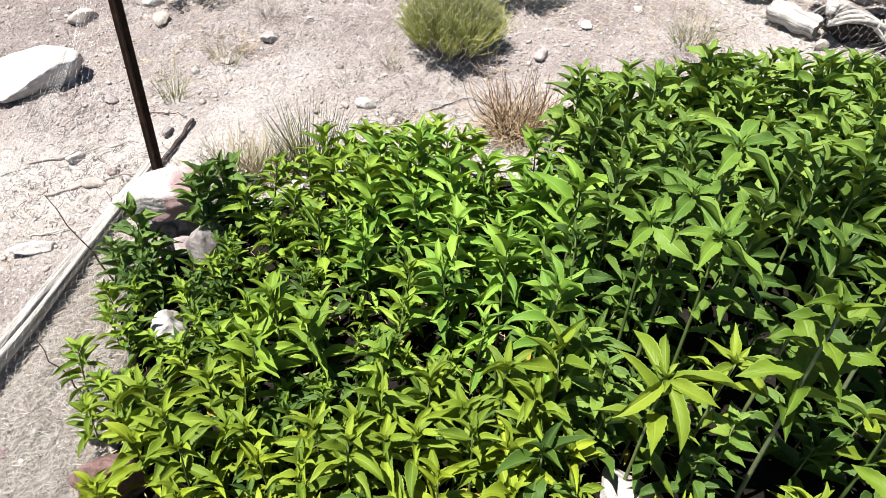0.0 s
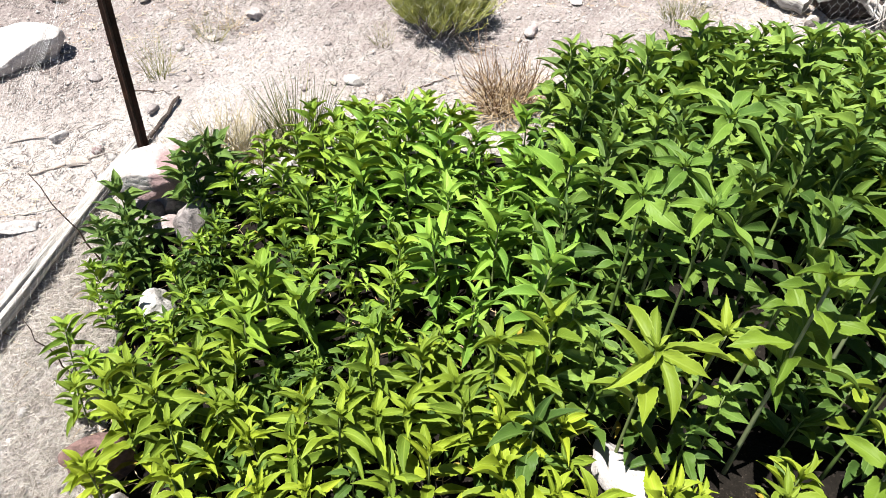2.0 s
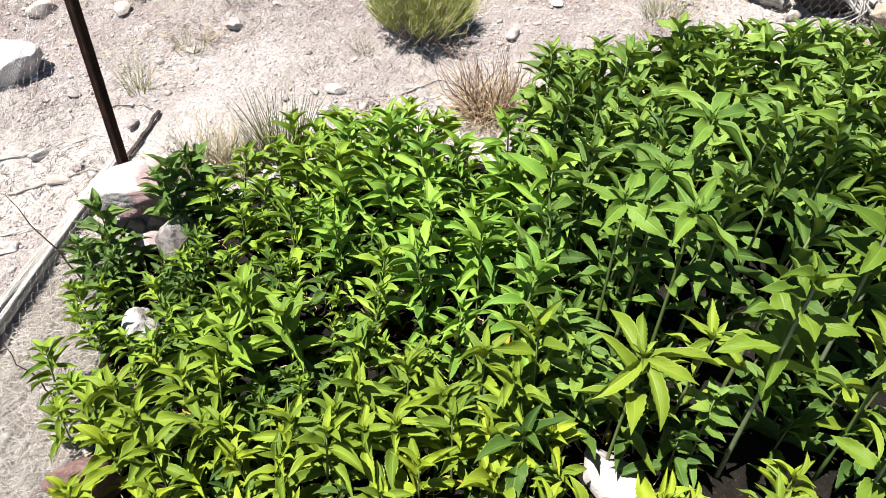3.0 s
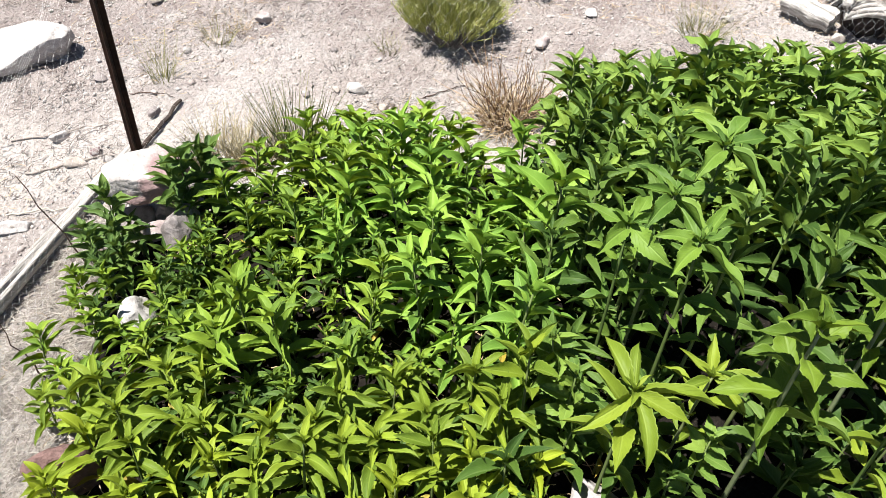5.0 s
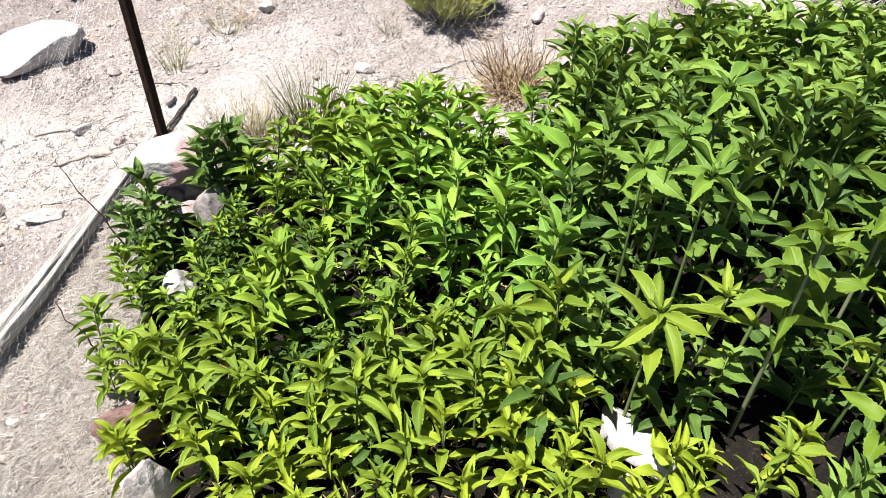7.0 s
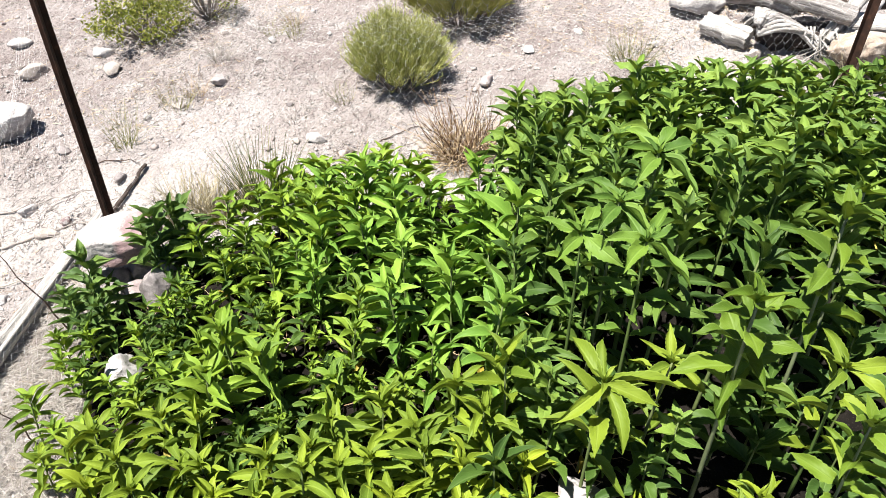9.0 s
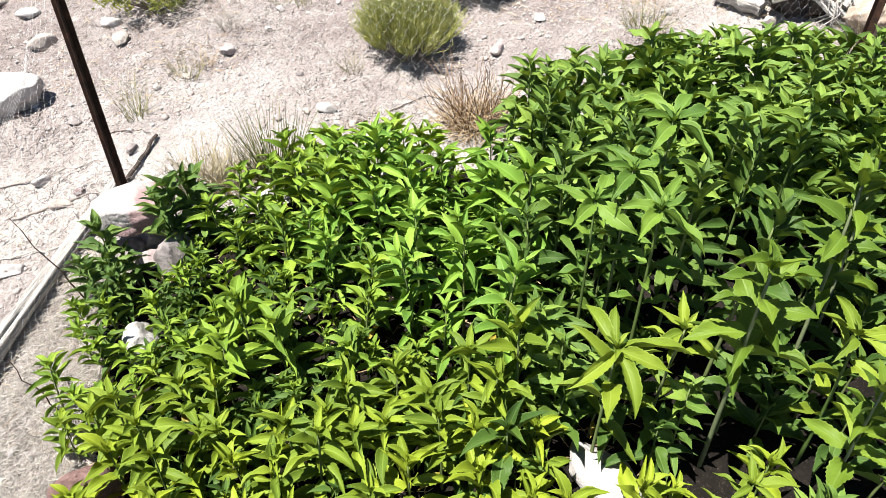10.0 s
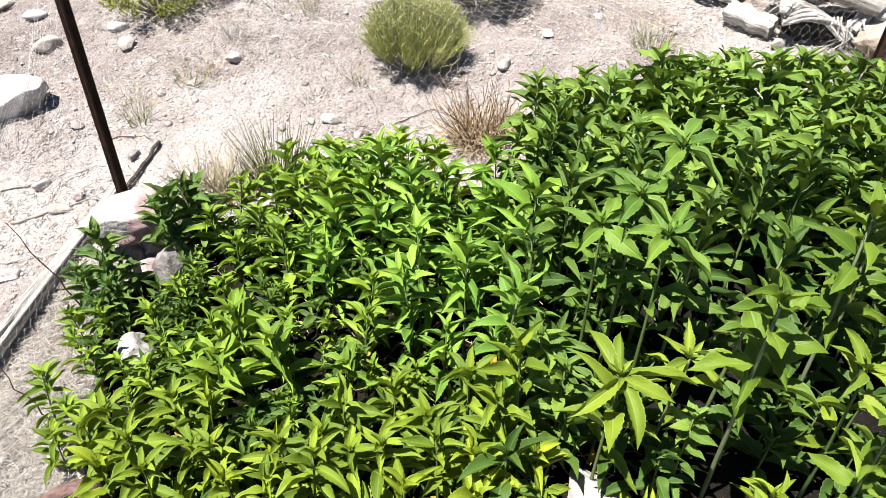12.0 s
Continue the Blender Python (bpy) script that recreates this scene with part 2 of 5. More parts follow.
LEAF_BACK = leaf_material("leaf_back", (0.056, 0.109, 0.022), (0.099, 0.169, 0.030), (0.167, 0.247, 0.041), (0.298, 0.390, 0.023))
# Lighter, yellower leaf copy; strong sun on these plants is put into its colour.
LEAF_BRIGHT = leaf_material("leaf_bright", (0.080, 0.126, 0.013), (0.120, 0.172, 0.016), (0.166, 0.220, 0.021), (0.340, 0.375, 0.014))
LEAF_GIANT = leaf_material("leaf_giant", (0.046, 0.088, 0.010), (0.075, 0.127, 0.013), (0.112, 0.171, 0.017), (0.239, 0.304, 0.012))
LEAF_DARK = leaf_material("leaf_dark", (0.041, 0.082, 0.023), (0.069, 0.123, 0.029), (0.115, 0.183, 0.038), (0.211, 0.314, 0.036))
LEAF_YELLOW = leaf_material("leaf_withered", (0.18, 0.14, 0.02), (0.28, 0.22, 0.03), (0.32, 0.27, 0.07), (0.36, 0.30, 0.03))
STEM = stalk_material("plant_stem", (0.060, 0.102, 0.024), (0.102, 0.144, 0.042), (0.150, 0.180, 0.072), 0.6, False)
PALE_STEM = stalk_material("pale_plant_stem", (0.12, 0.15, 0.07), (0.16, 0.19, 0.10), (0.21, 0.24, 0.14), 0.6, False)
STRAW = stalk_material("straw", (0.27, 0.245, 0.20), (0.40, 0.37, 0.32), (0.54, 0.51, 0.45))
MAT_STRAW = stalk_material("matted_straw", (0.24, 0.205, 0.175), (0.42, 0.385, 0.345), (0.57, 0.54, 0.495))
DRY = stalk_material("dry_stems", (0.20, 0.13, 0.07), (0.44, 0.32, 0.19), (0.64, 0.52, 0.34))
DRY_DARK = stalk_material("dry_brown_stems", (0.07, 0.04, 0.025), (0.20, 0.12, 0.07), (0.42, 0.29, 0.17))
TAN_GRASS = stalk_material("tan_grass_blades", (0.36, 0.30, 0.17), (0.52, 0.45, 0.29), (0.66, 0.60, 0.43), 0.7, True, 0.25)
GREEN_GRASS = stalk_material("green_grass_blades", (0.06, 0.085, 0.025), (0.13, 0.155, 0.05), (0.34, 0.32, 0.15), 0.7, True, 0.2)
GRASS = stalk_material("grass_blades", (0.11, 0.13, 0.035), (0.24, 0.24, 0.09), (0.46, 0.41, 0.22), 0.7, True, 0.25)
SHRUB = stalk_material("shrub_stems", (0.33, 0.36, 0.10), (0.52, 0.54, 0.18), (0.68, 0.67, 0.33), 0.7, True, 0.5)
OLIVE = stalk_material("olive_shrub", (0.26, 0.26, 0.06), (0.40, 0.39, 0.10), (0.54, 0.52, 0.18), 0.7, True, 0.45)
BUSH = stalk_material("patchy_shrub", (0.12, 0.14, 0.025), (0.22, 0.25, 0.045), (0.36, 0.36, 0.08), 0.7, True, 0.35)
TWIG = stalk_material("grey_twig", (0.120, 0.096, 0.084), (0.204, 0.174, 0.156), (0.300, 0.270, 0.246), 0.85, False)
TWIG_LITTER = stalk_material("twig_litter", (0.11, 0.085, 0.078), (0.22, 0.185, 0.17), (0.38, 0.34, 0.31), 0.85)
DARK_TWIG = stalk_material("dark_twig", (0.042, 0.027, 0.021), (0.066, 0.042, 0.033), (0.090, 0.060, 0.048), 0.85, False)


# ---------------------------------------------------------------- geometry helpers
def smooth(a, b, x):
    t = min(1.0, max(0.0, (x - a) / (b - a)))
    return t * t * (3 - 2 * t)


def slope(x, y):
    return 6 * math.tanh((0.0895 * x + 0.1638 * y) / 6)


def gz(x, y):
    """Height of the ground."""
    p = Vector((x, y, 0))
    near = 1 / (1 + (x * x + y * y) / 900)
    return slope(x, y) + near * (0.022 * noise.noise(p * 1.3) + 0.010 * noise.noise(p * 4.1) + 0.005 * noise.noise(p * 11.0))


BED = [(-0.98, 0.15), (-1.02, 0.55), (-1.12, 0.9), (-1.2, 1.3), (-1.22, 1.55), (-0.95, 1.72), (-0.6, 1.86), (-0.1, 1.98),
       (0.12, 1.9), (0.35, 2.02), (0.9, 2.12), (1.35, 2.10), (1.75, 1.93), (2.0, 1.72), (2.08, 1.3), (2.0, 0.8), (1.9, 0.22), (0.6, 0.18)]


def inside(x, y, poly=BED):
    hit = False
    for (x0, y0), (x1, y1) in zip(poly, poly[1:] + poly[:1]):
        if (y0 > y) != (y1 > y) and x < (x1 - x0) * (y - y0) / (y1 - y0) + x0:
            hit = not hit
    return hit


def mesh_of(name, verts, faces, material, shade=True, uvs=None):
    me = bpy.data.meshes.new(name)
    me.from_pydata([tuple(v) for v in verts], [], [tuple(f) for f in faces])
    if material:
        me.materials.append(material)
    if shade:
        me.polygons.foreach_set("use_smooth", [True] * len(me.polygons))
    if uvs is not None:
        lay = me.uv_layers.new(name="UVMap")
        idx = np.empty(len(me.loops), dtype=np.int32)
        me.loops.foreach_get("vertex_index", idx)
        lay.data.foreach_set("uv", np.asarray(uvs, dtype=np.float32)[idx].ravel())
    me.update()
    return me


def part(name, me, parent, label="", kind=""):
    ob = new(name, me)
    ob.parent = parent
    return tagged(ob, label, kind=kind)


def tube(path, radii, sides=6, cap=True):
    """Verts and faces of a bent, tapering tube."""
    vs, fs = [], []
    n = len(path)
    for i, p in enumerate(path):
        d = (Vector(path[min(i + 1, n - 1)]) - Vector(path[max(i - 1, 0)])).normalized()
        u = d.cross(Vector((0, 0, 1)) if abs(d.z) < 0.9 else Vector((1, 0, 0))).normalized()
        w = d.cross(u)
        for k in range(sides):
            a = 2 * math.pi * k / sides
            vs.append(Vector(p) + (u * math.cos(a) + w * math.sin(a)) * radii[i])
    for i in range(n - 1):
        for k in range(sides):
            a, b = i * sides + k, i * sides + (k + 1) % sides
            fs.append((a, b, b + sides, a + sides))
    if cap:
        fs.append(tuple(reversed(range(sides))))
        fs.append(tuple(range((n - 1) * sides, n * sides)))
    return vs, fs


def join(pieces):
    vs, fs = [], []
    for v, f in pieces:
        o = len(vs)
        vs += list(v)
        fs += [tuple(i + o for i in q) for q in f]
    return vs, fs


def blade(base, d, length, width, bend, segs=3):
    """A thin three-sided strand that starts at base along d and bends towards bend."""
    path, p, d = [Vector(base)], Vector(base), Vector(d).normalized()
    for i in range(segs):
        d = (d + Vector(bend) / segs).normalized()
        p = p + d * (length / segs)
        path.append(p.copy())
    return tube(path, [width * (1 - 0.75 * i / segs) for i in range(segs + 1)], 3, False)


def rock_mesh(name, size, seed, material, planes=13, subdiv=4, rough=0.05, bite=0.52, wedge=0.0):
    """A boulder: a ball cut by random planes, then roughened; it stands on z = 0."""
    rng = random.Random(seed)
    bm = bmesh.new()
    bmesh.ops.create_icosphere(bm, subdivisions=subdiv, radius=1)
    cuts = []
    for _ in range(planes):
        n = Vector((rng.gauss(0, 1), rng.gauss(0, 1), rng.gauss(0, 1))).normalized()
        cuts.append((n, rng.uniform(bite, 0.92)))
    off = Vector((seed * 3.1, seed * 1.7, seed * 0.9))
    for v in bm.verts:
        for n, d in cuts:
            k = v.co.dot(n) - d
            if k > 0:
                v.co -= n * k * 0.92
        c = v.co
        v.co = c * (1 + rough * 1.6 * noise.noise(c * 1.6 + off) + rough * noise.noise(c * 4 + off) + rough * 0.5 * noise.noise(c * 11 + off))
    zs = [v.co.z for v in bm.verts]
    lo, hi = min(zs), max(zs)
    for v in bm.verts:
        drop = 1 - wedge * (1 - v.co.x) / 2
        v.co = Vector((v.co.x * size[0] / 2, v.co.y * size[1] / 2, (v.co.z - lo) / (hi - lo) * size[2] * drop))
    me = bpy.data.meshes.new(name)
    bm.to_mesh(me)
    bm.free()
    me.materials.append(material)
    me.polygons.foreach_set("use_smooth", [True] * len(me.polygons))
    return me


def rock(name, x, y, size, seed, material, label, turn=0.0, sink=0.15, tilt=(0, 0), z=None, **kw):
    ob = new(name, rock_mesh(name, size, seed, material, **kw))
    base = gz(x, y) if z is None else z
    ob.matrix_world = pose(x, y, base - sink * size[2], tilt[0], tilt[1], turn)
    return tagged(ob, label, "rock")


def log(name, a, b, r0, r1, seed, material, label, sides=28, rows=70, groove=0.12, bow=0.02, z_off=(0.0, 0.0), category="log"):
    """A weathered trunk between two places on the ground, grooved along its grain."""
    rng = random.Random(seed)
    A0 = Vector((a[0], a[1], gz(*a) + r0 + z_off[0]))
    B0 = Vector((b[0], b[1], gz(*b) + r1 + z_off[1]))
    L = (B0 - A0).length
    vs, fs = [], []
    for i in range(rows + 1):
        t = i / rows
        r = r0 + (r1 - r0) * t
        cy = bow * math.sin(math.pi * t) + 0.012 * noise.noise(Vector((t * 4, seed, 0)))
        cz = 0.012 * noise.noise(Vector((t * 4, seed, 7)))
        for k in range(sides):
            an = 2 * math.pi * k / sides
            cs, sn = math.cos(an), math.sin(an)
            g = noise.noise(Vector((t * L * 2.0, cs * 3.2 + seed, sn * 3.2)))
            g2 = noise.noise(Vector((t * L * 5.0, cs * 8 + seed, sn * 8)))
            crack = -0.28 * smooth(0.35, 0.55, noise.noise(Vector((t * L * 1.1, cs * 4.5, sn * 4.5 + seed))))
            q = r * (1 + groove * (g + 0.6 * g2) + crack)
            end = 0.0
            if i == 0 or i == rows:
                end = 0.25 * r * noise.noise(Vector((cs * 2, sn * 2, seed)))
            vs.append((t * L + end, cy + q * cs, cz + q * sn))
    for i in range(rows):
        for k in range(sides):
            p, q = i * sides + k, i * sides + (k + 1) % sides
            fs.append((p, q, q + sides, p + sides))
    for i, s in ((0, -1), (rows, 1)):
        o = len(vs)
        ring = [Vector(vs[i * sides + k]) for k in range(sides)]
        c = sum(ring, Vector()) / sides
        for k in range(sides):
            vs.append(c + (ring[k] - c) * 0.55 + Vector((s * 0.1 * r0 * noise.noise(ring[k] * 40), 0, 0)))
        vs.append(c - Vector((s * 0.06 * r0, 0, 0)))
        for k in range(sides):
            p, q = i * sides + k, i * sides + (k + 1) % sides
            u, w = o + k, o + (k + 1) % sides
            fs.append((p, u, w, q) if s > 0 else (p, q, w, u))
            fs.append((u, o + sides, w) if s > 0 else (u, w, o + sides))
    ob = new(name, mesh_of(name, vs, fs, material))
    ob.matrix_world = Matrix.Translation(A0) @ (B0 - A0).to_track_quat("X", "Z").to_matrix().to_4x4()
    return tagged(ob, label, category)


# ---------------------------------------------------------------- ground
def axis(lo, hi, step, far):
    mid = list(np.arange(lo, hi, step))
    out, d, p = [], step, hi
    while p < far:
        out.append(p)
        d *= 1.28
        p += d
    low, d, p = [], step, lo - step
    while p > -far:
        low.append(p)
        d *= 1.28
        p -= d
    return low[::-1] + mid + out


def clod(x, y):
    """Crumbly lumps, strongest in patches."""
    if not (-3.4 < x < 2.8 and 0 < y < 5):
        return 0.0
    k = max(0.25, 0.75 + 1.1 * noise.noise(Vector((x * 1.7, y * 1.7, 21))))
    lump = abs(noise.noise(Vector((x * 13, y * 13, 2))))
    crumb = abs(noise.noise(Vector((x * 31, y * 31, 6))))
    return k * (0.020 * lump + 0.013 * crumb - 0.006) + 0.010 * noise.noise(Vector((x * 6, y * 6, 31)))


def build_ground():
    xs, ys = axis(-3.2, 2.6, 0.017, 900), axis(0.2, 4.8, 0.017, 900)
    vs = [(x, y, gz(x, y) + clod(x, y)) for y in ys for x in xs]
    w = len(xs)
    fs = [(j * w + i, j * w + i + 1, (j + 1) * w + i + 1, (j + 1) * w + i) for j in range(len(ys) - 1) for i in range(w - 1)]
    ob = new("ground", mesh_of("ground", vs, fs, DIRT))
    return tagged(ob, "pale pinkish stony desert dirt sloping gently up", "ground", kind="structure")


def soil_z(x, y):
    return gz(x, y) + 0.02 + 0.018 * noise.noise(Vector((x * 6, y * 6, 3))) + 0.012 * noise.noise(Vector((x * 17, y * 17, 5)))


def build_soil():
    xs, ys = np.arange(-1.3, 2.56, 0.03), np.arange(0.12, 2.36, 0.03)
    ids, vs, fs = {}, [], []
    for j, y in enumerate(ys):
        for i, x in enumerate(xs):
            e = 0.035 * noise.noise(Vector((x * 5, y * 5, 9)))
            if inside(x + e, y + e):
                edge = min(1.0, sum(inside(x + dx, y + dy) for dx, dy in ((0.06, 0), (-0.06, 0), (0, 0.06), (0, -0.06))) / 4)
                ids[i, j] = len(vs)
                vs.append((x, y, gz(x, y) - 0.012 + (soil_z(x, y) - gz(x, y) + 0.012) * smooth(0.3, 1, edge)))
    for (i, j) in ids:
        q = [(i, j), (i + 1, j), (i + 1, j + 1), (i, j + 1)]
        if all(p in ids for p in q):
            fs.append([ids[p] for p in q])
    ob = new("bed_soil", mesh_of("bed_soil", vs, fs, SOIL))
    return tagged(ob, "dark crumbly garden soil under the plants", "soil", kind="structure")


build_ground()
build_soil()


def scatter_gravel(count, seed, lo, hi):
    rng = np.random.default_rng(seed)
    oct8 = np.array([(1, 0, 0), (-1, 0, 0), (0, 1, 0), (0, -1, 0), (0, 0, 1), (0, 0, -1)], dtype=float)
    tri = [(0, 2, 4), (2, 1, 4), (1, 3, 4), (3, 0, 4), (2, 0, 5), (1, 2, 5), (3, 1, 5), (0, 3, 5)]
    vs, fs = [], []
    while len(fs) < count * 8:
        x, y = rng.uniform(-3.3, 2.9), rng.uniform(0.1, 5.0)
        clump = noise.noise(Vector((x * 1.6, y * 1.6, 4)))
        if inside(x, y) or rng.random() > 0.5 + 1.2 * clump:
            continue
        r = lo * (hi / lo) ** (rng.random() ** 2.8)
        a = rng.uniform(0, 6.28)
        p = oct8 * rng.uniform(0.75, 1.2, (6, 1)) + rng.uniform(-0.2, 0.2, (6, 3))
        p = p * np.array([r, r * rng.uniform(0.6, 1), r * rng.uniform(0.5, 0.85)])
        c, s = math.cos(a), math.sin(a)
        p = p @ np.array([[c, s, 0], [-s, c, 0], [0, 0, 1]]) + np.array([x, y, gz(x, y) + clod(x, y) + r * 0.12])
        o = len(vs)
        vs += p.tolist()
        fs += [(i + o, j + o, k + o) for i, j, k in tri]
    ob = new("gravel", mesh_of("gravel", vs, fs, GRAVEL, True))
    return tagged(ob, "loose pinkish and pale gravel strewn over dirt", "gravel", kind="stuff")


scatter_gravel(36000, 5, 0.003, 0.012)
scatter_gravel(1500, 6, 0.010, 0.024)


def litter(name, count, seed, where, material, label, length=(0.04, 0.12), width=0.0011, lift=0.5):
    """Loose strands lying on the ground."""
    rng = random.Random(seed)
    vs, fs = [], []
    made = 0
    while made < count:
        x, y = where(rng)
        if x is None:
            continue
        a, L = rng.uniform(0, 6.283), rng.uniform(*length)
        d = Vector((math.cos(a), math.sin(a), 0))
        n = Vector((-d.y, d.x, 0)) * width * rng.uniform(0.7, 1.6)
        kink = Vector((rng.uniform(-1, 1), rng.uniform(-1, 1), 0)) * L * 0.14
        z0 = 0.002 + abs(rng.gauss(0, 0.006))
        pts = []
        for t in (-0.5, 0.0, 0.5):
            p = Vector((x, y, 0)) + d * L * t + kink * (1 - 4 * t * t)
            p.z = gz(p.x, p.y) + clod(p.x, p.y) + z0 + lift * rng.uniform(0, 0.02)
            pts.append(p)
        o = len(vs)
        up = Vector((0, 0, width))
        for p in pts:
            vs += [p - n, p + n, p + up * 1.6]
        for i in (0, 3):
            for u, w in ((0, 1), (1, 2), (2, 0)):
                fs.append((o + i + u, o + i + w, o + i + 3 + w, o + i + 3 + u))
        made += 1
    ob = new(name, mesh_of(name, vs, fs, material, False))
    return tagged(ob, label, "straw", kind="stuff")


def straw_mat(rng):
    x, y = rng.uniform(-1.75, -0.9), rng.uniform(0.25, 1.7)
    edge = -1.66 + 0.27 * (y - 0.75)
    if x < edge - 0.02 or inside(x - 0.03, y) or rng.random() > 0.35 + smooth(edge, edge + 0.25, x):
        return None, None
    return x, y


def straw_open(rng):
    x, y = rng.uniform(-3.0, 2.4), rng.uniform(0.2, 4.4)
    if inside(x, y) or noise.noise(Vector((x * 1.1, y * 1.1, 8))) < rng.uniform(-0.25, 0.5):
        return None, None
    return x, y


litter("straw_litter", 11000, 11, straw_mat, MAT_STRAW, "matted pale dry straw covering the ground beside the bed", (0.015, 0.065), 0.0006, 0.6)
litter("dry_stalks", 3400, 12, straw_open, DRY, "thin scattered dry stalks on the open dirt", (0.02, 0.07), 0.0007, 0.6)


def twig_patch(rng):
    x, y = rng.uniform(-3.2, 2.4), rng.uniform(1.5, 5.0)
    if inside(x, y) or noise.noise(Vector((x * 1.5, y * 2.2, 18))) + 0.12 * smooth(2.2, 3.2, y) + 0.2 * smooth(2.3, 3.0, y) * smooth(-0.3, -1.2, x) < rng.uniform(0.0, 0.45):
        return None, None
    return x, y


litter("twig_litter", 13000, 14, twig_patch, TWIG_LITTER, "patches of grey-brown broken twigs lying on the dirt", (0.012, 0.045), 0.0011, 0.5)


def bed_debris(rng):
    x, y = rng.uniform(-1.1, 0.5), rng.uniform(0.25, 1.7)
    return (x, y) if inside(x, y) else (None, None)


litter("mulch", 1100, 13, bed_debris, DRY, "bits of straw and stalks lying on the dark soil", (0.02, 0.06), 0.0011, 1.0).location.z = 0.028

# ---------------------------------------------------------------- rocks
rock("white_boulder", -2.13, 2.69, (0.55, 0.40, 0.22), 24, WHITE_ROCK, "large flat-topped chalky white boulder on bare dirt", 8, 0.12, (6, -2), subdiv=5, bite=0.6, wedge=0.55)
rock("corner_boulder", -1.145, 1.70, (0.315, 0.24, 0.175), 36, BANDED_ROCK, "rounded white and pinkish boulder at the foot of the post", 20, 0.0, z=gz(-1.145, 1.70) + 0.07, subdiv=5, bite=0.72, rough=0.04)
rock("edging_stone", -0.965, 1.525, (0.17, 0.13, 0.20), 41, GREY_ROCK, "grey angular stone below the corner boulder", 40)
rock("edging_stone", -1.08, 1.575, (0.12, 0.10, 0.07), 43, PINK_ROCK, "small pinkish stone below the corner boulder", 10)
rock("edging_stone", -1.20, 1.64, (0.18, 0.14, 0.09), 44, GREY_ROCK, "flat grey stone that carries the corner boulder", 30)
rock("edging_stone", -1.10, 1.72, (0.20, 0.16, 0.09), 46, GREY_ROCK, "flat grey stone wedged under the corner boulder", 75)
rock("edging_stone", -0.80, 1.70, (0.12, 0.09, 0.09), 45, GREY_ROCK, "grey stone half hidden behind the plants", 70)
rock("edging_stone", -0.69, 1.88, (0.10, 0.08, 0.07), 47, WHITE_ROCK, "pale stone at the back edge of the bed", 30)
rock("red_rock", -1.010, 0.685, (0.20, 0.15, 0.23), 51, RED_ROCK, "rough dark red rock at the edge of the bed", 15, rough=0.11, bite=0.45)
rock("pink_rock", -0.905, 0.505, (0.17, 0.14, 0.25), 53, STAINED_ROCK, "whitish pink rough rock with rusty stains", 60, rough=0.09, bite=0.45)
rock("white_stone", -0.83, 0.43, (0.14, 0.10, 0.10), 60, WHITE_ROCK, "white stone at the near corner of the bed", 20)
rock("white_stone", -1.000, 1.170, (0.16, 0.12, 0.165), 57, WHITE_ROCK, "white stone standing among the leaves", 80, bite=0.45, rough=0.09)
rock("white_stone", 0.385, 0.60, (0.27, 0.15, 0.13), 57, WHITE_ROCK, "white flat stone lying on the soil", 120)
rock("white_stone", 0.34, 0.49, (0.12, 0.09, 0.06), 58, WHITE_ROCK, "small white stone lying on the soil", 30)
rock("white_stone", 0.90, 0.42, (0.22, 0.07, 0.06), 59, WHITE_ROCK, "white flat stone at the near edge of the bed", 10)
rock("log_rest_stone", -1.575, 0.745, (0.13, 0.09, 0.07), 61, TAN_ROCK, "smooth pale stone under the log end", 40)
rock("log_rest_stone", -1.66, 0.68, (0.09, 0.07, 0.06), 63, TAN_ROCK, "small pale stone beside the log end", 0)
rock("pink_stone", -1.49, 0.60, (0.12, 0.10, 0.06), 65, RED_ROCK, "pinkish red stone in dry straw", 25)
rock("flat_stone", -1.66, 1.60, (0.20, 0.075, 0.05), 23, WHITE_ROCK, "long flat pale stone lying on the dirt", 18)
rock("flat_stone", -1.43, 0.65, (0.09, 0.04, 0.03), 67, TAN_ROCK, "small flat stone in the straw", 15)

STONES_NEAR = [  # x, y, length, seed, material
    (0.325, 2.75, 0.11, 3, PINK_ROCK), (0.57, 3.0, 0.10, 4, WHITE_ROCK), (-1.04, 2.99, 0.11, 5, PINK_ROCK), (-1.64, 3.20, 0.13, 6, TAN_ROCK),
    (-1.83, 3.42, 0.10, 7, GREY_ROCK), (-1.75, 3.39, 0.12, 8, WHITE_ROCK), (-2.09, 3.26, 0.18, 9, TAN_ROCK), (-0.71, 2.39, 0.05, 10, GREY_ROCK),
    (-0.49, 2.42, 0.11, 11, WHITE_ROCK), (-0.85, 3.17, 0.06, 12, WHITE_ROCK), (-0.81, 3.38, 0.07, 13, WHITE_ROCK), (-0.58, 2.42, 0.06, 14, TAN_ROCK),
    (-2.78, 2.95, 0.17, 15, WHITE_ROCK), (-2.56, 2.86, 0.20, 16, WHITE_ROCK), (-3.10, 3.34, 0.13, 37, RED_ROCK), (-2.90, 3.37, 0.15, 38, GREY_ROCK), (-2.225, 1.845, 0.13, 39, GREY_ROCK), (-2.33, 2.43, 0.09, 40, WHITE_ROCK), (-2.53, 2.25, 0.12, 17, GREY_ROCK), (-1.70, 2.12, 0.09, 18, WHITE_ROCK),
]
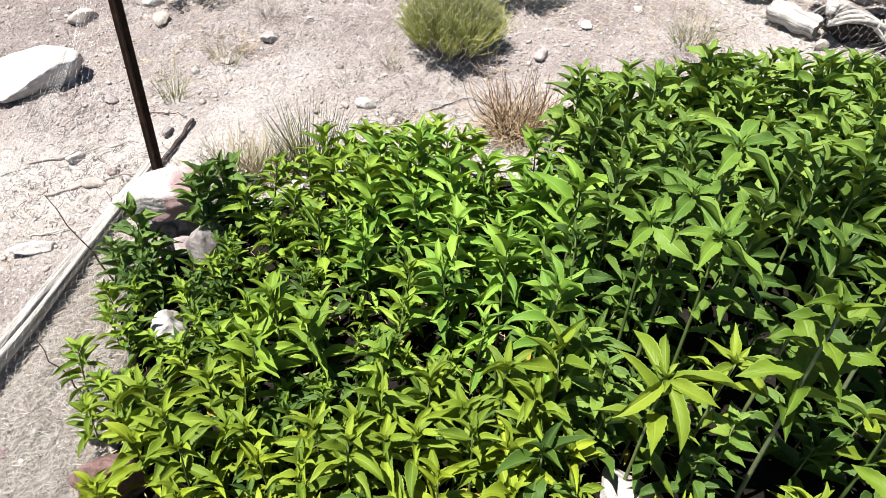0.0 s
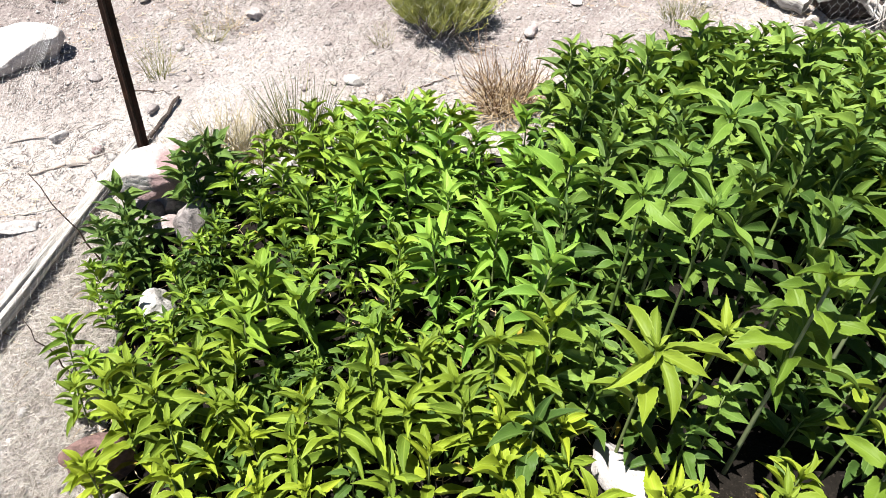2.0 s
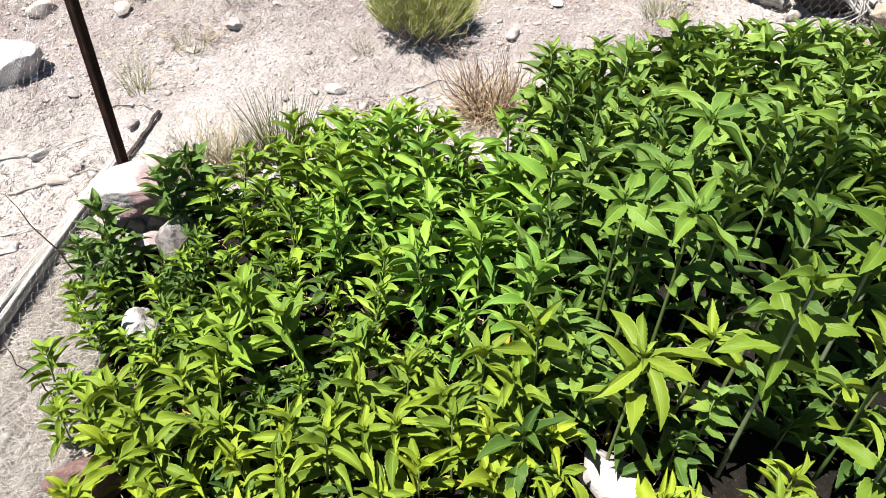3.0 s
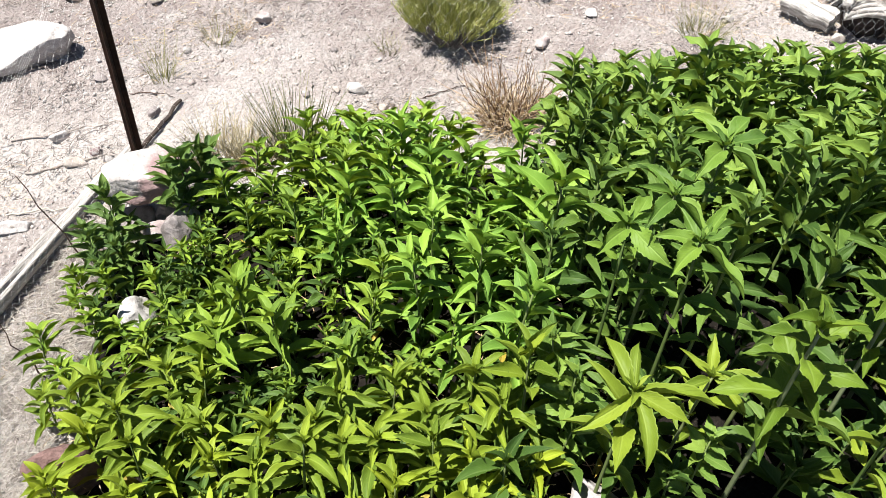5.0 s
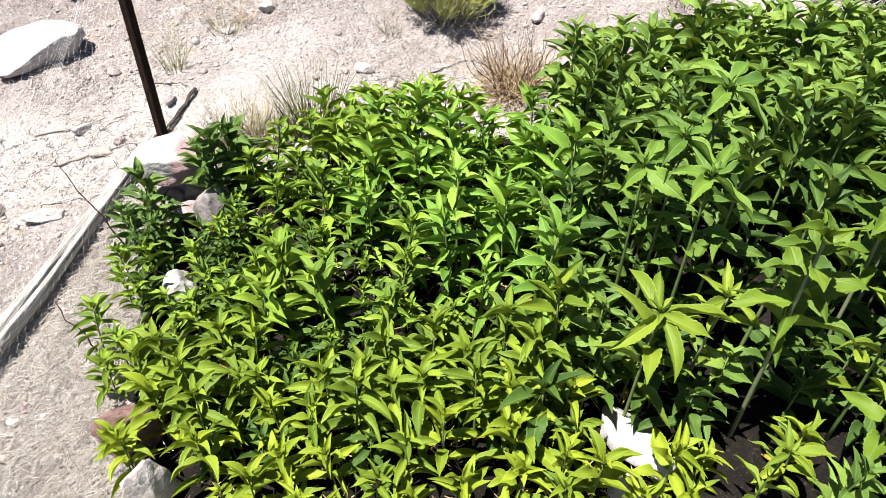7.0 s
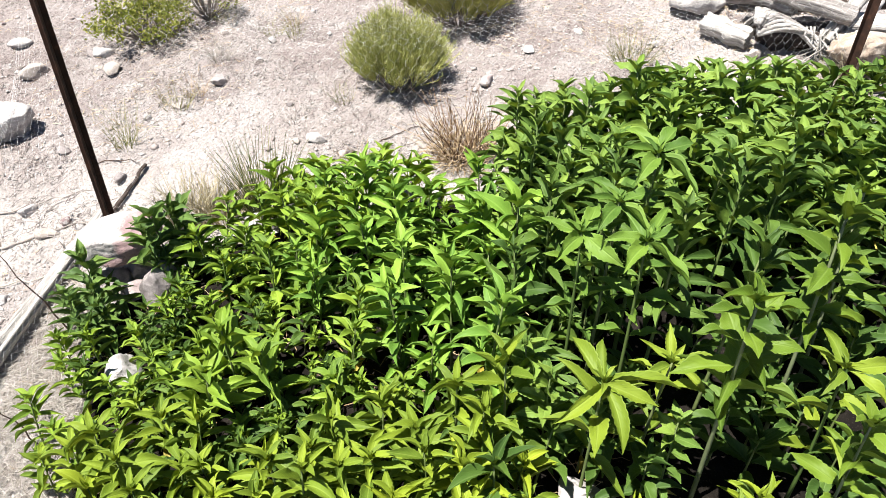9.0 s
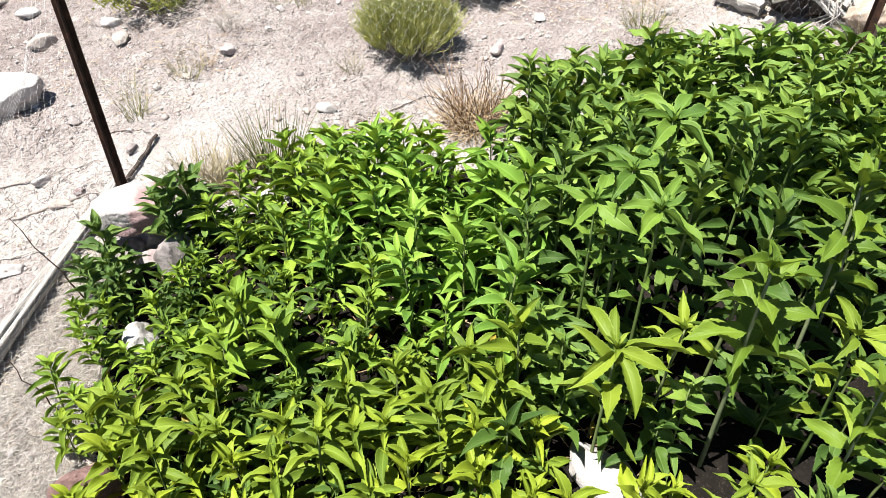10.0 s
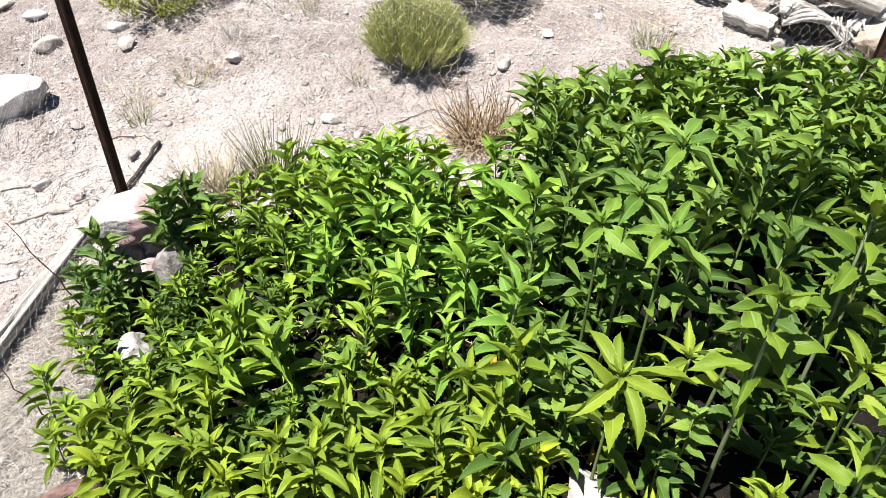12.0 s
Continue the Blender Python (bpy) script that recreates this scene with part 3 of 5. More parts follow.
STONES_FAR = [  # x, y, length, seed, material
    (-1.34, 2.26, 0.08, 19, GREY_ROCK), (-1.89, 1.66, 0.10, 20, GREY_ROCK), (-2.10, 1.56, 0.19, 22, WHITE_ROCK), 
    (-2.27, 2.39, 0.08, 24, WHITE_ROCK), (-1.68, 2.52, 0.08, 25, GREY_ROCK), (-0.30, 3.5, 0.09, 26, GREY_ROCK), (-1.55, 1.95, 0.11, 27, TAN_ROCK),
    (0.85, 3.15, 0.08, 28, WHITE_ROCK), (-1.2, 2.8, 0.07, 29, TAN_ROCK), (-2.3, 3.6, 0.14, 30, WHITE_ROCK), (-2.55, 3.75, 0.16, 31, TAN_ROCK),
    (-1.32, 1.86, 0.10, 32, GREY_ROCK), (-1.42, 0.76, 0.05, 34, WHITE_ROCK), (-0.36, 2.3, 0.07, 35, TAN_ROCK), (1.2, 2.95, 0.07, 36, WHITE_ROCK),
]
for x, y, L, sd, mat in STONES_NEAR + STONES_FAR:
    tone = {"white_rock": "white", "pink_white_rock": "pinkish", "red_rock": "reddish", "grey_rock": "grey", "tan_rock": "tan"}[mat.name]
    shape = random.Random(sd)
    tagged(rock("stone", x, y, (L, L * shape.uniform(0.6, 0.85), L * shape.uniform(0.35, 0.55)), sd, mat,
                f"{tone} weathered stone half sunk in the dirt", shape.uniform(0, 180), 0.25, subdiv=3), group="stones on the dirt")
extra = random.Random(77)
small = [rock_mesh("small_stone", (1, 0.75, 0.5), 80 + i, (TAN_ROCK, WHITE_ROCK, GREY_ROCK, PINK_ROCK)[i % 4], subdiv=2) for i in range(8)]
count = 0
while count < 90:
    x, y = extra.uniform(-3.1, 2.6), extra.uniform(0.4, 4.8)
    if inside(x, y - 0.1) or inside(x + 0.1, y):
        continue
    ob = new("small_stone", small[extra.randrange(8)])
    L = 0.02 + 0.045 * extra.random() ** 2
    ob.matrix_world = pose(x, y, gz(x, y) - 0.12 * L, 0, 0, extra.uniform(0, 360)) @ Matrix.Scale(L, 4)
    tagged(ob, "small pale stone on stony desert dirt", "stone", "small stones on the dirt")
    count += 1

# ---------------------------------------------------------------- logs, posts and wire
log("fallen_log", (-1.625, 0.72), (-1.33, 2.05), 0.039, 0.023, 3, PALE_WOOD, "long sun-bleached cracked grey log lying beside the bed", 36, 120, 0.20, -0.012, (0.045, 0.0))
log("dark_stick", (-1.30, 2.02), (-1.245, 2.335), 0.010, 0.007, 5, DARK_WOOD, "short dark weathered stick at the end of the pale log", 16, 40, 0.15, 0.0, (0.01, 0.0), category="stick")


def steel_post(x, y, height, turn, label):
    base = new("steel_post")
    z = gz(x, y)
    def plate(name, x0, x1, y0, y1, z0, z1):
        bm = bmesh.new()
        bmesh.ops.create_cube(bm, size=1, matrix=Matrix.LocRotScale(((x0 + x1) / 2, (y0 + y1) / 2, (z0 + z1) / 2), None, (x1 - x0, y1 - y0, z1 - z0)))
        bmesh.ops.bevel(bm, geom=bm.edges[:], offset=0.0012, segments=1, affect="EDGES")
        me = bpy.data.meshes.new(name)
        bm.to_mesh(me)
        bm.free()
        me.materials.append(RUST)
        return part(name, me, base)
    plate("flange", -0.0205, 0.0205, -0.0035, 0.0, -0.25, height)
    plate("web", -0.0022, 0.0022, 0.0, 0.034, -0.25, height)
    stud = None
    for i in range(int(height / 0.054)):
        zz = 0.05 + i * 0.054
        if stud is None:
            stud = plate("stud", -0.006, 0.006, -0.0105, -0.003, -0.009, 0.009)
            stud.location.z = zz
        else:
            s = stud.copy()
            scene.collection.objects.link(s)
            s.location.z = zz
    base.matrix_world = pose(x, y, z, 0, 0, turn)
    return tagged(base, label, "fence post", "steel fence posts")


POST_L, POST_R = (-1.208, 1.805), (1.83, 2.31)
steel_post(*POST_L, 1.45, 196, "dark rusty studded steel fence post behind the corner boulder")
steel_post(*POST_R, 1.35, 196, "dark rusty studded steel fence post beside the woodpile")


def wire_panel(a, b, height, sag, label, seed, rad=0.00036, cell=0.042, lap=0.6):
    """Hexagonal netting between two places; above lap a slack strip of it lies back level before it rises again."""
    a, b = Vector(a), Vector(b)
    L = (b - a).length
    d = (b - a) / L
    n = Vector((-d.y, d.x))
    pitch, amp = cell * 0.86, cell * 0.25
    cols, rows = int(L / (cell / 2)), int(height / pitch)

    def at(u, v):
        u = min(u, L)
        s = u / L
        slack = sag * min(1.0, 1.8 * math.sin(math.pi * s)) * smooth(0.97, 0.80, s)
        fold = max(0.0, min(1.0, (v - lap - 0.5 * (0.4 - s)) / 0.30))
        o = slack * fold + 0.03 * noise.noise(Vector((u * 2.2, v * 3, seed)))
        p = a + d * u + n * o
        z = v - 0.88 * slack * fold + 0.012 * noise.noise(Vector((u * 3, v * 4, seed + 5))) - 0.05 * math.sin(math.pi * s) * v
        return Vector((p.x, p.y, slope(p.x, p.y) * (1 - fold * min(1, slack * 4)) + slope(*(a + d * u)) * fold * min(1, slack * 4) + z))

    pieces = []
    def seg(p, q):
        w = (q - p).normalized()
        u = w.cross(Vector((0.3, 0.8, 0.5))).normalized() * rad
        t = w.cross(u)
        o = [u, -0.5 * u + 0.87 * t, -0.5 * u - 0.87 * t]
        pieces.append(([p + e for e in o] + [q + e for e in o], [(0, 1, 4, 3), (1, 2, 5, 4), (2, 0, 3, 5)]))
    for j in range(rows + 1):
        for i in range(cols):
            up0 = amp if (i + j) % 2 == 0 else -amp
            p, q = at(i * cell / 2, j * pitch + up0), at((i + 1) * cell / 2, j * pitch - up0)
            seg(p, q)
            if up0 > 0 and j < rows:
                seg(p, at(i * cell / 2, (j + 1) * pitch - amp))
    base = new("wire_fence")
    vs, fs = join(pieces)
    part("netting", mesh_of("netting", vs, fs, WIRE), base, kind="stuff")
    hem = [at(L * i / 60, 0.0) for i in range(61)]
    part("edge_wire", mesh_of("edge_wire", *tube(hem, [rad * 1.3] * 61, 4), WIRE), base)
    return tagged(base, label, "fence")


wire_panel((-1.215, 1.85), (1.83, 2.36), 1.25, 0.30, "sagging galvanised hexagonal chicken wire strung between steel posts", 2, 0.00031, lap=0.60)
wire_panel((-1.245, 1.83), (-1.56, 0.35), 0.95, 0.10, "galvanised hexagonal chicken wire running along the log", 4, 0.0003, 0.038)

# woodpile behind the fence
PILE = [  # from, to, radii, seed, material, lift, label
    ((1.46, 3.00), (1.63, 2.83), 0.052, 0.047, 11, PALE_WOOD, (0.02, 0.01), "short thick bleached log at the front of the woodpile"),
    ((1.68, 3.10), (1.84, 2.86), 0.045, 0.050, 14, GREY_WOOD, (0.12, 0.13), "weathered grey log stacked behind the torn stump"),
    ((1.74, 2.90), (2.02, 2.66), 0.048, 0.044, 18, GREY_WOOD, (0.20, 0.16), "split grey log lying over the torn stump"),
    ((1.935, 2.70), (2.12, 2.80), 0.030, 0.034, 17, PALE_WOOD, (0.05, 0.20), "thin bleached branch leaning on the tan boulder"),
    # Added log: its dark colour stands for the shade in the hollow.
    ((1.80, 2.79), (2.02, 2.80), 0.060, 0.060, 19, DARK_WOOD, (0.0, 0.0), "added dark log standing for shade in the hollow"),
    ((1.55, 3.30), (2.10, 3.12), 0.055, 0.060, 16, GREY_WOOD, (0.02, 0.02), "long weathered log at the back of the woodpile"),
    ((2.06, 2.79), (2.50, 2.66), 0.055, 0.052, 15, PALE_WOOD, (0.05, 0.03), "thick bleached log lying behind the tan boulder"),
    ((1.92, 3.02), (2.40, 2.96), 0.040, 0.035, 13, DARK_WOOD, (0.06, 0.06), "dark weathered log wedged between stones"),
]
for a, b, r0, r1, sd, mat, lift, text in PILE:
    log("woodpile_log", a, b, r0, r1, sd, mat, text, 26, 44, 0.22, 0.0, lift)


def root_stump(x, y, seed):
    """A torn stump: a fan of wavy split grain over an added dark core that stands for shade, with bare roots that hang
    into a hollow.
    """
    rng = random.Random(seed)
    base = new("root_stump")
    # The core is a dark filler; the hollow's shade is put into its colour.
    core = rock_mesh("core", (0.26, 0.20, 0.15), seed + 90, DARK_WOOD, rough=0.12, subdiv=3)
    part("core", core, base, "dark filler standing for shade in the hollow").location = (0.12, 0.08, -0.03)
    for i in range(52):
        f = (i + rng.uniform(-0.4, 0.4)) / 51
        a = radians(2 + 86 * f)
        r1 = 0.30 - 0.10 * f + rng.uniform(-0.05, 0.03)
        path, rad = [], []
        deep = rng.uniform(-0.012, 0.012)
        for k in range(11):
            t = k / 10
            r = 0.015 + r1 * t
            b = a + 0.30 * math.sin(5.0 * t + 2.0 * f) * t + 0.10 * math.sin(13 * t + 4 * f) * t
            path.append(Vector((r * math.cos(b), -0.05 + 0.16 * t * math.sin(b) + deep, 0.03 + 0.13 * math.sin(math.pi * min(1, 0.25 + 0.75 * t)) * (0.55 + 0.45 * math.sin(b)))))
            rad.append((0.0085 - 0.004 * t) * rng.uniform(0.75, 1.3))
        part("root", mesh_of("root", *tube(path, rad, 5), PALE_WOOD if rng.random() < 0.6 else GREY_WOOD), base)
    for i in range(9):
        p = Vector((0.17 + 0.013 * i, -0.075 + rng.uniform(-0.02, 0.02), 0.13))
        path = [p + Vector((rng.uniform(-0.02, 0.02) * k, -0.012 * k, -0.032 * k)) for k in range(5)]
        part("root", mesh_of("root", *tube(path, [0.004 - 0.0005 * k for k in range(5)], 5), PALE_WOOD), base)
    base.matrix_world = pose(x, y, gz(x, y), 0, 0, -14) @ Matrix.Scale(1.32, 4)
    return tagged(base, "gnarled grey root stump with torn wavy grain", "stump")


root_stump(1.62, 2.82, 4)
rock("tan_boulder", 2.075, 2.56, (0.42, 0.30, 0.215), 74, ORANGE_ROCK, "tan and white broken boulder beside the rusty post", 15, 0.1, subdiv=5, bite=0.5, rough=0.08)
rock("white_boulder", 1.52, 3.27, (0.34, 0.26, 0.16), 79, WHITE_ROCK, "flat white boulder behind the bleached log", 20, 0.1, subdiv=4)
rock("pale_stone", 1.90, 2.60, (0.08, 0.06, 0.045), 73, TAN_ROCK, "tan stone at the foot of the woodpile", 20)
rock("pale_stone", 2.06, 2.40, (0.11, 0.08, 0.06), 75, GREY_ROCK, "grey stone beside the rusty post", 60)
rock("pale_stone", 2.08, 2.86, (0.16, 0.13, 0.14), 81, WHITE_ROCK, "white stone wedged between the logs", 40)
rock("pale_stone", 2.22, 2.96, (0.30, 0.20, 0.20), 83, WHITE_ROCK, "white slab leaning behind the woodpile", 10)
rock("brown_stone", 1.635, 2.755, (0.09, 0.06, 0.06), 76, TAN_ROCK, "small brown stone at the foot of the woodpile", 30)
rock("dark_rock", 2.39, 2.46, (0.34, 0.26, 0.24), 78, GREY_ROCK, "dark grey rock beside the tan boulder", 0)


# ---------------------------------------------------------------- shrubs and grasses
def strands(count, rng, spread, length, width, bend, base_r, up=1.0):
    out = []
    for _ in range(count):
        a = rng.uniform(0, 6.283)
        r = base_r * rng.random() ** 0.5
        tilt = spread * rng.random() ** 0.6
        d = Vector((math.cos(a) * tilt, math.sin(a) * tilt, up))
        L = rng.uniform(*length)
        bd = Vector((rng.uniform(-1, 1), rng.uniform(-1, 1), rng.uniform(-0.6, 0.6))) * bend
        out.append(blade((math.cos(a) * r, math.sin(a) * r, -0.01), d, L, width * rng.uniform(0.7, 1.3), bd))
    return join(out)


def tuft(name, x, y, count, seed, length, spread, material, label, category="grass", width=0.0012, bend=0.5, base_r=0.03):
    rng = random.Random(seed)
    base = new(name)
    part("blade_mass", mesh_of("blade_mass", *strands(count, rng, spread, length, width, bend, base_r), material, False), base, kind="stuff")
    base.location = (x, y, gz(x, y))
    return tagged(base, label, category)


def shrub(x, y, radius, height, seed, material, label, sprays=90, fine=16):
    """A broom-like dome: woody limbs at the base and many separate sprays of thin upright stems."""
    rng = random.Random(seed)
    base = new("shrub")
    wood, green = [], []
    for i in range(sprays):
        a, q = rng.uniform(0, 6.283), rng.random() ** 0.5
        tip = Vector((math.cos(a) * radius * q, math.sin(a) * radius * q, height * (1.0 - 0.55 * q ** 2.4) * rng.uniform(0.80, 1.08)))
        foot = Vector((math.cos(a) * radius * 0.30 * q, math.sin(a) * radius * 0.30 * q, -0.01))
        fork = foot.lerp(tip, rng.uniform(0.25, 0.45)) + Vector((math.cos(a), math.sin(a), 0)) * radius * 0.10 * q
        wood.append(tube([foot, foot.lerp(fork, 0.5), fork], [0.0035, 0.0028, 0.0018], 4, False))
        axis_way = (tip - fork).normalized()
        spread = radius * rng.uniform(0.13, 0.21)
        for _ in range(fine):
            j = Vector((rng.gauss(0, 1), rng.gauss(0, 1), rng.gauss(0, 0.5))) * spread * 0.5
            s0 = fork + axis_way * rng.uniform(0.0, 0.35) * (tip - fork).length + j * 0.25
            e = tip + j + axis_way * rng.uniform(-0.06, 0.03)
            m = s0.lerp(e, 0.55) + j * 0.30
            w = rng.uniform(0.0011, 0.0019)
            green.append(tube([s0, m, e], [w, w, w * 0.5], 3, False))
            for _ in range(4):
                q2 = m.lerp(e, rng.uniform(0.0, 1.0))
                d2 = (axis_way + Vector((rng.gauss(0, 1), rng.gauss(0, 1), rng.gauss(0, 0.6))) * 0.55).normalized()
                green.append(tube([q2, q2 + d2 * rng.uniform(0.015, 0.032)], [w * 0.9, w * 0.4], 3, False))
    part("woody_base", mesh_of("woody_base", *join(wood), TWIG, False), base, "grey woody stems", "stuff")
    part("foliage", mesh_of("foliage", *join(green), material, False), base, kind="stuff")
    base.location = (x, y, gz(x, y))
    return tagged(base, label, "shrub")


def leafy_bush(x, y, radius, height, seed, label, limbs=34, leaves=26, size=0.013):
    """An open bush of crooked limbs that carry loose clumps of small leaves."""
    rng = random.Random(seed)
    base = new("leafy_bush")
    wood, green = [], []
    for i in range(limbs):
        a, q = rng.uniform(0, 6.283), rng.uniform(0.25, 1.0)
        tip = Vector((math.cos(a) * radius * q, math.sin(a) * radius * q, height * (1.05 - 0.6 * q * q) * rng.uniform(0.7, 1.1)))
        mid = tip * 0.5 + Vector((rng.gauss(0, 1), rng.gauss(0, 1), 0)) * 0.02
        wood.append(tube([Vector((0, 0, -0.01)), mid, tip], [0.004, 0.0026, 0.0012], 4, False))
        for _ in range(leaves):
            p = mid.lerp(tip, rng.uniform(0.35, 1.1)) + Vector((rng.gauss(0, 1), rng.gauss(0, 1), rng.gauss(0, 0.8))) * 0.024
            d = Vector((rng.gauss(0, 1), rng.gauss(0, 1), rng.gauss(0.6, 0.7))).normalized()
            u = d.cross(Vector((rng.gauss(0, 1), rng.gauss(0, 1), 0.3))).normalized()
            L = size * rng.uniform(0.7, 1.5)
            green.append(([p, p + d * L * 0.5 + u * L * 0.28, p + d * L, p + d * L * 0.5 - u * L * 0.28], [(0, 1, 2, 3)]))
    part("limb_mass", mesh_of("limb_mass", *join(wood), TWIG, False), base, "grey crooked limbs", "stuff")
    part("foliage", mesh_of("foliage", *join(green), BUSH, False), base, kind="stuff")
    base.location = (x, y, gz(x, y))
    return tagged(base, label, "bush")


shrub(-0.105, 2.80, 0.25, 0.36, 5, SHRUB, "rounded yellow-green broom-like shrub on bare dirt", 150, 20)
shrub(0.24, 3.42, 0.34, 0.40, 6, OLIVE, "olive broom-like shrub behind the rounder green one", 150, 18)
leafy_bush(-1.55, 3.52, 0.27, 0.27, 7, "low patchy olive-green bush among pale stones", 60, 70, 0.016)
leafy_bush(-1.22, 3.68, 0.22, 0.34, 8, "grey-green bush with twiggy base", 50, 60, 0.012)


def dry_clump(x, y, seed):
    rng = random.Random(seed)
    base = new("dry_bush")
    def kinked(count, reach, length, r, kink):
        out = []
        for _ in range(count):
            a, q = rng.uniform(0, 6.283), rng.random() ** 0.7
            p = Vector((math.cos(a) * 0.09 * q, math.sin(a) * 0.07 * q, -0.01))
            d = Vector((math.cos(a) * reach * q, math.sin(a) * reach * q, 1)).normalized()
            L, path = rng.uniform(*length), [p]
            for _ in range(6):
                d = (d + Vector((rng.gauss(0, 1), rng.gauss(0, 1), rng.gauss(0, 0.7))) * kink).normalized()
                p = p + d * L / 6
                path.append(p)
            out.append(tube(path, [r * rng.uniform(0.6, 1.2) * (1 - 0.1 * i) for i in range(7)], 4, False))
        return join(out)
    part("upright_stem_mass", mesh_of("upright_stem_mass", *kinked(95, 0.75, (0.20, 0.36), 0.0021, 0.16), DRY_DARK, False), base, kind="stuff")
    part("matted_straw", mesh_of("matted_straw", *kinked(340, 1.7, (0.12, 0.28), 0.0019, 0.50), DRY, False), base, "pale tangled straw", "stuff")
    part("bare_twig_mass", mesh_of("bare_twig_mass", *kinked(26, 1.7, (0.18, 0.34), 0.0019, 0.22), DARK_TWIG, False), base, "dark bare twigs", "stuff")
    base.location = (x, y, gz(x, y))
    return tagged(base, "dead tan clump of dry tangled stems", "bush")


dry_clump(0.165, 2.20, 31)
tuft("grass_clump", -0.66, 1.97, 170, 41, (0.12, 0.36), 0.55, GREEN_GRASS, "sparse green and tan bunch grass behind the bed", width=0.0026, bend=0.35, base_r=0.07)
tuft("grass_clump", -0.97, 1.97, 150, 42, (0.10, 0.24), 0.8, TAN_GRASS, "pale dry bunch grass beside the corner boulder", width=0.0022, base_r=0.09)
tuft("grass_clump", -0.84, 1.98, 150, 43, (0.10, 0.26), 0.8, TAN_GRASS, "pale dry bunch grass behind the bed", width=0.0022, base_r=0.08)
tuft("grass_clump", -1.375, 2.50, 60, 44, (0.10, 0.28), 0.6, GRASS, "sparse pale green grass tuft on dirt", base_r=0.05)
tuft("grass_clump", -1.21, 2.80, 60, 45, (0.06, 0.18), 0.8, GRASS, "thin dry grass tuft on dirt", base_r=0.06)
tuft("grass_clump", -1.08, 3.22, 70, 46, (0.06, 0.16), 0.7, STRAW, "dry tan weed tuft near a pale stone", base_r=0.05)
tuft("grass_clump", -0.28, 2.22, 60, 47, (0.05, 0.13), 1.1, DRY, "low brown dry weed on dirt", base_r=0.06)
tuft("grass_clump", 1.05, 2.83, 120, 48, (0.08, 0.24), 0.9, GRASS, "tan and green dry grass clump near the woodpile", base_r=0.08)
tuft("grass_clump", -1.75, 1.19, 120, 49, (0.07, 0.17), 0.9, GRASS, "green tufted grass near the pale log", base_r=0.05)
tuft("grass_clump", -1.81, 1.37, 60, 50, (0.07, 0.16), 0.7, GRASS, "small green grass tuft on pale dirt", base_r=0.03)
tuft("grass_clump", -2.44, 2.60, 210, 51, (0.07, 0.18), 1.0, GREEN_GRASS, "greenish grass beside the white boulder", base_r=0.10)
tuft("grass_clump", -2.62, 2.47, 140, 52, (0.06, 0.15), 1.0, GRASS, "dry green grass patch on dirt", base_r=0.12)
tuft("grass_clump", -0.68, 3.4, 40, 53, (0.08, 0.2), 0.5, GRASS, "thin upright weed on pale dirt", base_r=0.04)
tuft("grass_clump", 1.95, 2.43, 150, 54, (0.08, 0.22), 0.7, TAN_GRASS, "golden dry grass in front of the tan boulder", base_r=0.10)
tuft("grass_clump", -1.9, 1.62, 60, 55, (0.05, 0.12), 0.9, STRAW, "dry grass tuft beside a dark stone", base_r=0.05)

for i, (x, y) in enumerate(((-0.91, 3.53), (-0.81, 3.45), (-0.71, 3.55), (-0.55, 3.35), (-1.13, 3.65), (-1.13, 2.90), (-0.59, 2.58), (-0.38, 2.71))):
    tuft("dry_weed", x, y, 26 + 7 * (i % 3), 70 + i, (0.04, 0.13), 0.9, (TWIG_LITTER, GRASS, DRY)[i % 3], "small sparse dry weed on the stony dirt", "weed", 0.0013, 0.8, 0.04)


